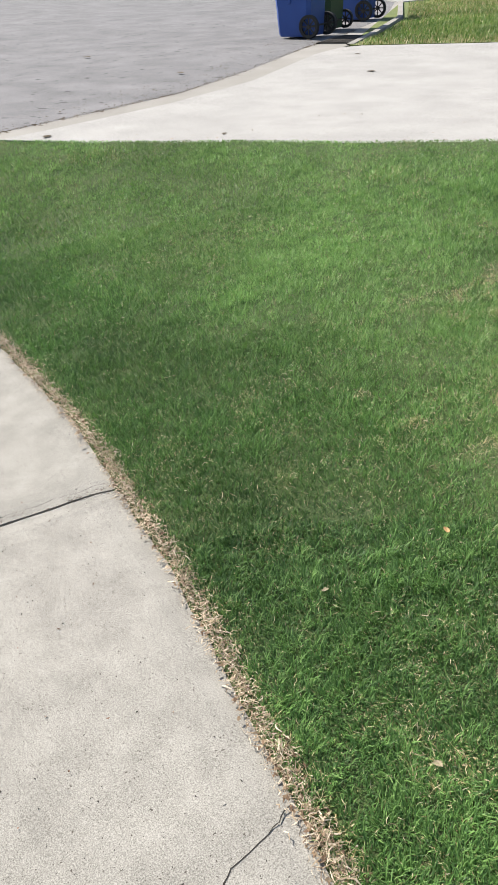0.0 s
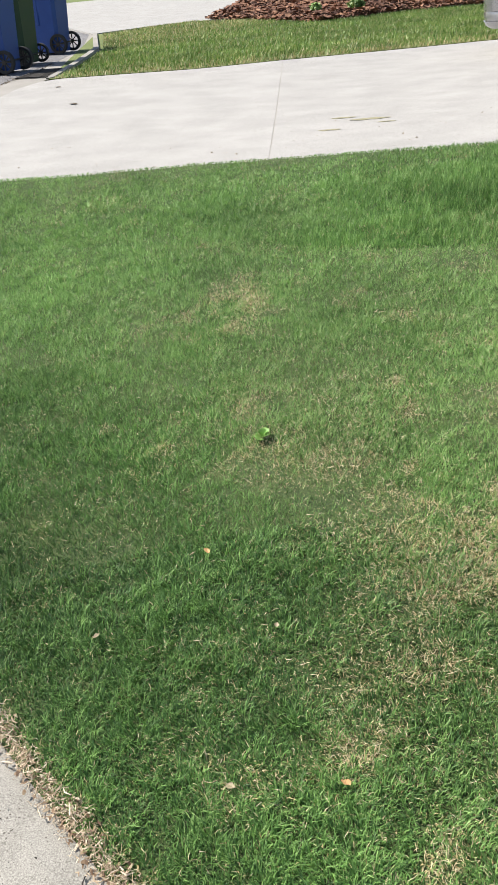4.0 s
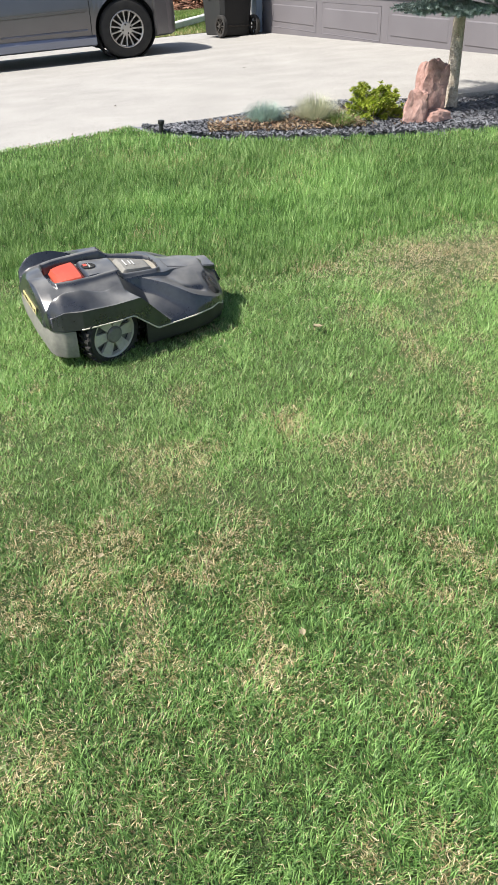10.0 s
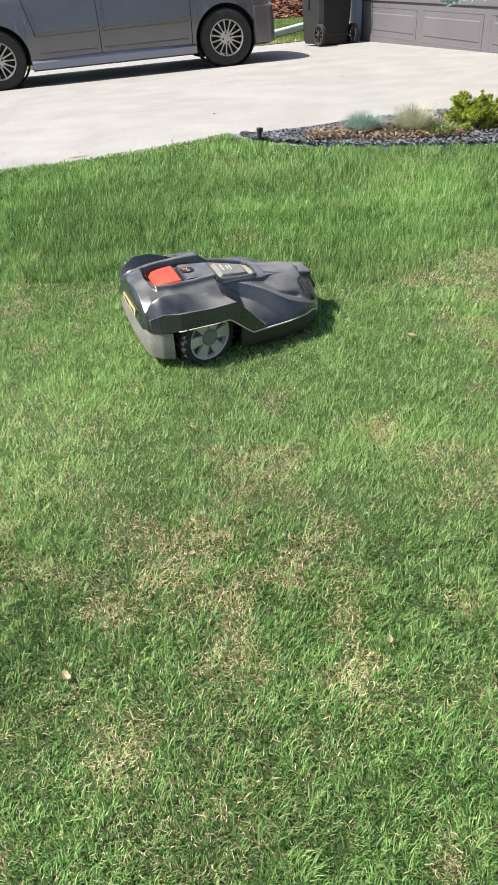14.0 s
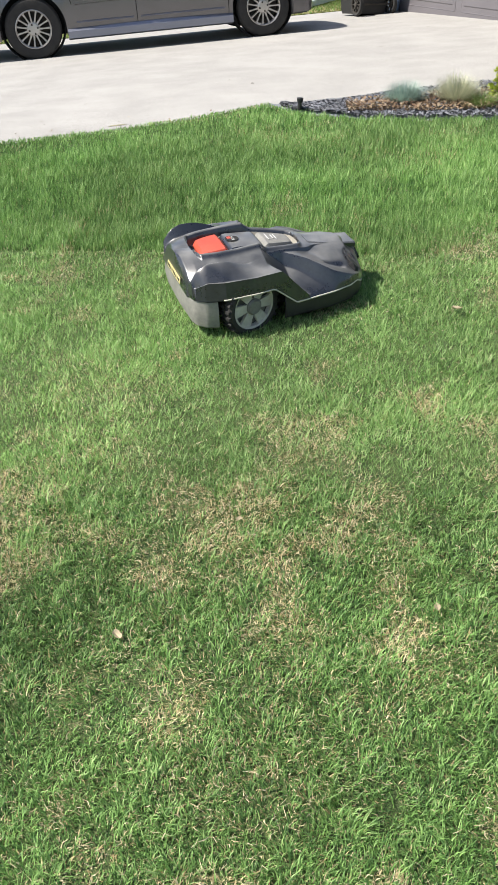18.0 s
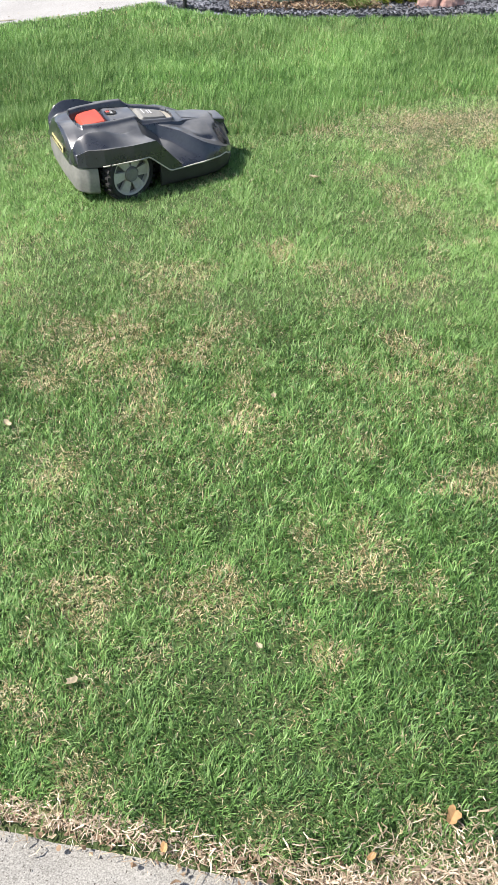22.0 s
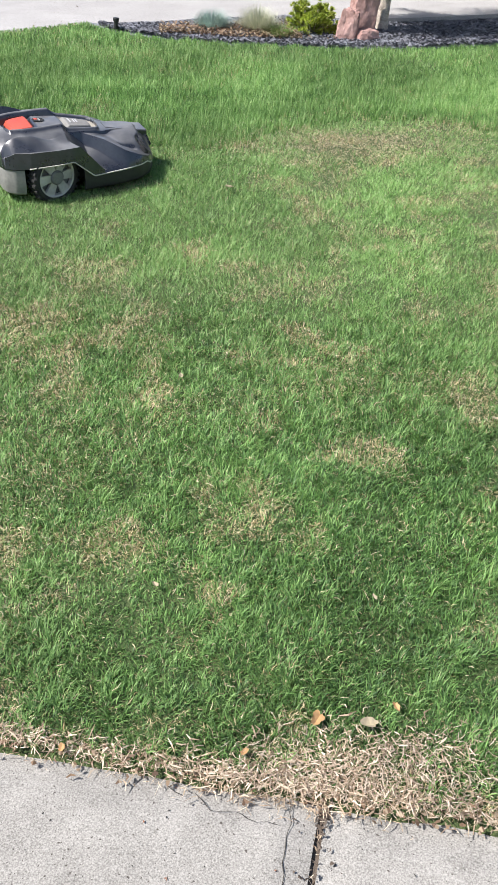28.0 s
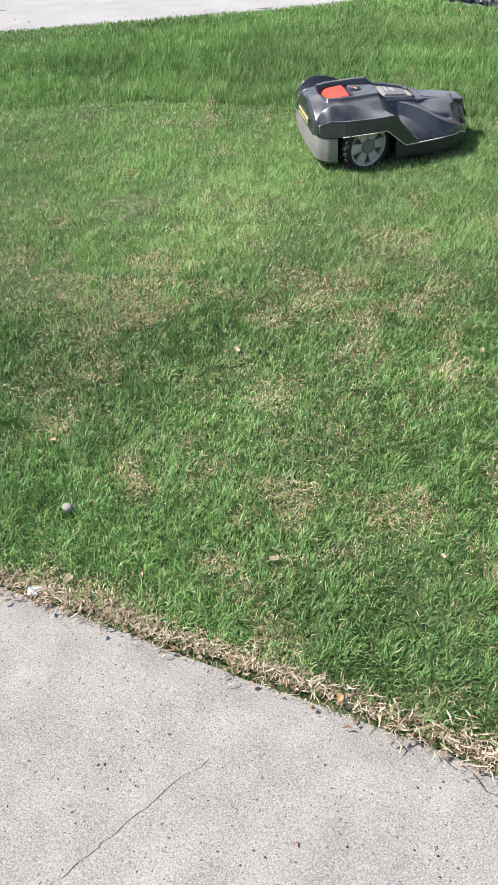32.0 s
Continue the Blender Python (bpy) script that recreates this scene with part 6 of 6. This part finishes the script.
def litter():
    # straw and clippings along the edge of the walk, thick at the open joint
    n = 11500
    x = -5 + 7.0 * rng.random(n)
    off = -0.002 + 0.017 * rng.standard_normal(n) + 0.03 * smooth_noise(x, x * 0, 3, 21)
    y = WALK_EDGE(x) + off
    k = 2600
    k2 = 50
    run = 0.75 * rng.random(k2) ** 1.6
    jx, jy = 0.432 + ACROSS.x * run + 0.005 * rng.standard_normal(k2), WALK_EDGE(0.432) + ACROSS.y * run
    xa = np.concatenate([x, 0.50 + 0.15 * rng.standard_normal(k), jx])
    ya = np.concatenate([y, 0.035 + 0.045 * rng.standard_normal(k), jy])
    ok = (ya > WALK_EDGE(xa) - 0.05 + 0.03 * rng.random(len(xa))) | (np.arange(len(xa)) >= len(x) + k)
    xa, ya = xa[ok], ya[ok]
    low_ = np.where(np.arange(len(ok))[ok] >= len(x) + k, -0.010, 0.0)
    lying("clippings", xa, ya, lawn_z(xa, ya) + low_ + np.where(ya < WALK_EDGE(xa), 0.0, 0.004) + np.where(ya < WALK_EDGE(xa), 0.003, 0.012) * rng.random(len(xa)), 0.008 + 0.030 * rng.random(len(xa)) ** 1.8, 0.0011 + 0.0024 * rng.random(len(xa)) ** 2.5, M_CLIP,
          "dry straw clippings heaped along the edge of the walk", 0.35)
    n = 2200
    x = -5 + 7.0 * rng.random(n)
    y = WALK_EDGE(x) + 0.016 + 0.018 * rng.standard_normal(n)
    lying("leaf_crumbs", x, y, lawn_z(x, y) + 0.006, 0.006 + 0.014 * rng.random(n), 0.003 + 0.007 * rng.random(n), M_LEAF,
          "brown crumbs of dead leaves along the walk", 0.25)
    # thatch lying in the turf
    n = 150000
    x, y = -4.5 + 6.5 * rng.random(n), -0.2 + 4.2 * rng.random(n)
    ok = (y > WALK_EDGE(x) + 0.03) & (y < LAWN_EDGE(x)) & (rng.random(n) < 0.06 + 0.9 * dryness(x, y))
    x = np.concatenate([x[ok], 1.10 + 0.36 * rng.standard_normal(4500)])
    y = np.concatenate([y[ok], 3.32 + 0.12 * rng.standard_normal(4500)])
    lying("thatch", x, y, lawn_z(x, y) + 0.003 + 0.023 * rng.random(len(x)), 0.008 + 0.018 * rng.random(len(x)) ** 1.5, 0.0008 + 0.0009 * rng.random(len(x)), M_THATCH,
          "pale dead thatch lying in the turf", 0.5)
    # crumbs of soil in and beside the open joint
    n = 300
    run = 1.0 * rng.random(n) ** 1.4
    jx = np.where(np.arange(n) < 150, 0.433, -2.562) + ACROSS.x * run + np.where(rng.random(n) < 0.6, 0.006, 0.030) * rng.standard_normal(n)
    jy = WALK_EDGE(np.where(np.arange(n) < 150, 0.433, -2.562)) + ACROSS.y * run
    lying("soil_crumbs", jx, jy, LX * jx + LY * jy - 0.002 + 0.003 * rng.random(n), 0.003 + 0.010 * rng.random(n) ** 2, 0.002 + 0.004 * rng.random(n), M_DIRT,
          "dark crumbs of soil along the open joint", 0.3)
    # grit on the walk
    n = 130
    x = -3 + 4.4 * rng.random(n)
    d = 1.3 * rng.random(n)
    px, py = x + ACROSS.x * d, WALK_EDGE(x) + ACROSS.y * d
    lying("grit", px, py, LX * px + LY * py + 0.001, 0.003 + 0.007 * rng.random(n) ** 2, 0.002 + 0.002 * rng.random(n), M_CHIP, "dark crumbs of grit scattered on the walk", 0.3)
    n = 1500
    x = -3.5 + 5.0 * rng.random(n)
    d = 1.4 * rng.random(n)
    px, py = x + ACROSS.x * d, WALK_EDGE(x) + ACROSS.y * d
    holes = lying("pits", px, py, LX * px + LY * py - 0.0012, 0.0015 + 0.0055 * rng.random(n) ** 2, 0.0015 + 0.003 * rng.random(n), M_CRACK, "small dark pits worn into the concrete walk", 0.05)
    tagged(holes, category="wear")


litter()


# ---- leaves and scraps ----
def curled_leaf(size, seed):
    """A dead leaf: lobed outline, curled about its midrib."""
    r = random.Random(seed)
    bm = bmesh.new()
    rim = []
    n = 16
    for k in range(n):
        a = 2 * math.pi * k / n
        rad = size * (0.55 + 0.45 * abs(math.cos(a / 2 + 0.2)) + 0.18 * r.uniform(-1, 1))
        x, y = rad * math.cos(a), rad * 0.62 * math.sin(a)
        rim.append(bm.verts.new((x, y, 0.5 * abs(y) + 0.25 * x * x / size + 0.08 * size * r.random())))
    mid = [bm.verts.new((size * t, 0, 0.004 * t * t)) for t in (-0.45, 0.0, 0.45)]
    for k in range(n):
        a, b = rim[k], rim[(k + 1) % n]
        c = mid[2] if a.co.x > size * 0.25 else mid[0] if a.co.x < -size * 0.25 else mid[1]
        d = mid[2] if b.co.x > size * 0.25 else mid[0] if b.co.x < -size * 0.25 else mid[1]
        bm.faces.new((a, b, d) if c is d else (a, b, d, c))
    return bm


def leaves():
    pale = blade_mat("pale_leaf", [(0.26, 0.20, 0.12), (0.36, 0.30, 0.19), (0.46, 0.39, 0.27)], 0.8, 0.15, patch=30)
    tan = blade_mat("tan_leaf", [(0.34, 0.19, 0.07), (0.44, 0.26, 0.11), (0.50, 0.33, 0.16)], 0.8, 0.15, patch=30)
    spots = [(0.41, 2.75, 0.030, 0), (-0.28, 1.62, 0.016, 0), (0.19, 1.32, 0.016, 0), (-0.52, 1.23, 0.020, 0), (0.54, 0.12, 0.030, 0), (0.44, 0.14, 0.028, 1), (0.60, 0.16, 0.016, 1),
             (-1.60, 1.19, 0.018, 1), (-1.11, 0.63, 0.020, 0), (-1.66, 0.81, 0.016, 0), (0.61, 0.44, 0.012, 0), (1.09, 1.09, 0.016, 0), (-0.24, 0.43, 0.020, 0), (-0.68, 0.30, 0.022, 0),
             (0.12, 0.50, 0.016, 0), (-0.91, 0.75, 0.016, 1), (0.29, 0.075, 0.014, 1), (-0.05, 0.10, 0.014, 1), (-1.27, 1.04, 0.014, 0)]
    for k, (x, y, s, kind_) in enumerate(spots):
        s *= 0.78
        ob = part("dead_leaf", curled_leaf(s, k), tan if kind_ else pale, None)
        on_walk = y < WALK_EDGE(x)
        ob.matrix_world = Matrix.Translation((x, y, float(lawn_z(x, y)) + (0.003 if on_walk else 0.022))) @ pose(0, 0, 0, 8 * math.sin(k * 2.1), 10 * math.cos(k), 47 * k)
        tagged(ob, "tan curled dead leaf lying in the lawn" if kind_ else "pale dry leaf lying in the lawn", "leaf", "dead leaves")
    for k, (x, y, s) in enumerate(((-7.53, 6.48, 0.06), (-8.84, 7.49, 0.045), (-5.92, 3.48, 0.03), (-9.34, 5.27, 0.06), (-12.0, 5.46, 0.07), (-6.98, 2.55, 0.06), (0.53, 8.73, 0.02), (1.15, 10.44, 0.022))):
        ob = part("dead_leaf", curled_leaf(s, 40 + k), M_SOIL, None)
        ob.matrix_world = Matrix.Translation((x, y, float(drive_z(x)) + 0.004)) @ pose(0, 0, 0, 0, 0, 61 * k) @ Matrix.Diagonal((1, 1, 0.3, 1))
        tagged(ob, "dark brown dead leaf on the pale pavement", "leaf", "dead leaves")
    # smears of moss on the drive
    moss = mat("moss", (0.17, 0.16, 0.085), (0.27, 0.25, 0.16), 20, 0.95, bump=0.4, fine=120, where="Position")
    for k, (x, y, ln) in enumerate(((-3.72, 5.95, 0.16), (-3.50, 5.80, 0.07), (-3.80, 5.48, 0.09), (-4.0, 6.02, 0.10), (-1.3, 5.33, 0.06))):
        bm = bmesh.new()
        rim = []
        for j in range(18):
            a = 2 * math.pi * j / 18
            rad = 1 + 0.5 * noise.noise((math.cos(a) * 2, math.sin(a) * 2, k * 5.0))
            px, py = x + ln * rad * math.cos(a) * 0.95, y + ln * rad * (0.30 * math.sin(a) + 0.30 * math.cos(a))
            rim.append(bm.verts.new((px, py, float(drive_z(px)) + 0.003)))
        bm.faces.new(rim)
        part("moss_smear", bm, moss, drive)
    # a pale pebble and a scrap of plastic by the walk
    bm = bmesh.new()
    bmesh.ops.create_icosphere(bm, subdivisions=2, radius=0.013)
    for v in bm.verts:
        v.co = Vector((v.co.x * 1.1, v.co.y * 0.9, v.co.z * 0.75)) * (1 + 0.25 * noise.noise(v.co * 70))
    ob = part("pebble", bm, M_GUTTER, None, smooth="all")
    ob.matrix_world = pose(-0.77, 0.51, float(lawn_z(-0.77, 0.51)) + 0.026)
    tagged(ob, "small whitish pebble sitting in the grass", "pebble")
    bm = bmesh.new()
    vs = [bm.verts.new(p) for p in ((0, 0, 0), (0.022, 0.004, 0.006), (0.028, 0.022, 0.012), (0.010, 0.030, 0.004), (-0.004, 0.016, 0.010))]
    bm.faces.new(vs)
    up_ = bmesh.ops.extrude_face_region(bm, geom=bm.faces[:])
    for v in [g for g in up_["geom"] if isinstance(g, bmesh.types.BMVert)]:
        v.co.z += 0.0015
    ob = part("plastic_scrap", bm, mat("scrap_blue", (0.30, 0.42, 0.50), (0.42, 0.54, 0.60), 30, 0.4, bump=0), None)
    ob.matrix_world = pose(-0.765, 0.255, float(lawn_z(-0.765, 0.255)) + 0.002)
    tagged(ob, "crumpled pale blue plastic scrap at the walk", "litter")


leaves()


M_WEED = blade_mat("weed_leaf", [(0.14, 0.29, 0.05), (0.22, 0.40, 0.09), (0.32, 0.50, 0.15)], 0.45, 0.25, patch=30)


def weed():
    x, y = -1.79, 1.73
    top = empty("broadleaf_weed", pose(x, y, float(lawn_z(x, y))), "small bright green broadleaf weed in the lawn", "weed")
    r = random.Random(3)
    for k in range(16):
        a, ln, tilt = k * 2.4, 0.028 + 0.018 * r.random(), 0.3 + 0.8 * r.random()
        bm = bmesh.new()
        m = Matrix.Rotation(a, 4, "Z") @ Matrix.Rotation(-tilt, 4, "Y")
        pts = [(0.008, 0.002), (ln * 0.5, 0.011), (ln * 0.8, 0.010), (ln, 0.0), (ln * 0.8, -0.010), (ln * 0.5, -0.011), (0.008, -0.002)]
        vs = [bm.verts.new(m @ Vector((px, py, 0.004 + 0.25 * abs(py)))) for px, py in pts]
        bm.faces.new(vs)
        part("leaf", bm, M_WEED, top)


weed()


def gutter_grit():
    r = np.random.default_rng(77)
    n = 2600
    seg = r.random(n) * 7
    k = seg.astype(int)
    f = seg - k
    A = np.array(ASPH[1:9])
    C = np.array(CONC[1:9])
    base = A[k] * (1 - f)[:, None] + A[np.minimum(k + 1, 7)] * f[:, None]
    other = C[k] * (1 - f)[:, None] + C[np.minimum(k + 1, 7)] * f[:, None]
    t = np.where(r.random(n) < 0.6, 0.08 * r.standard_normal(n), -2.0 * r.random(n) ** 2)
    p = base + (other - base) * t[:, None]
    lying("gutter_grit", p[:, 0], p[:, 1], np.full(n, 0.247), 0.006 + 0.022 * r.random(n) ** 2, 0.004 + 0.009 * r.random(n), M_SOIL, "dark grit and leaf crumbs washed along the gutter", 0.2)
    n = 260
    x = -6.5 + 8 * r.random(n)
    y = LAWN_EDGE(x) + 0.05 + 1.6 * r.random(n) ** 3
    ok = x < -0.5
    lying("drive_grit", x[ok], y[ok], drive_z(x[ok]) + 0.001, 0.006 + 0.014 * r.random(ok.sum()) ** 2, 0.005 + 0.006 * r.random(ok.sum()), M_LEAF, "scattered grit along the edge of the drive", 0.2)


gutter_grit()
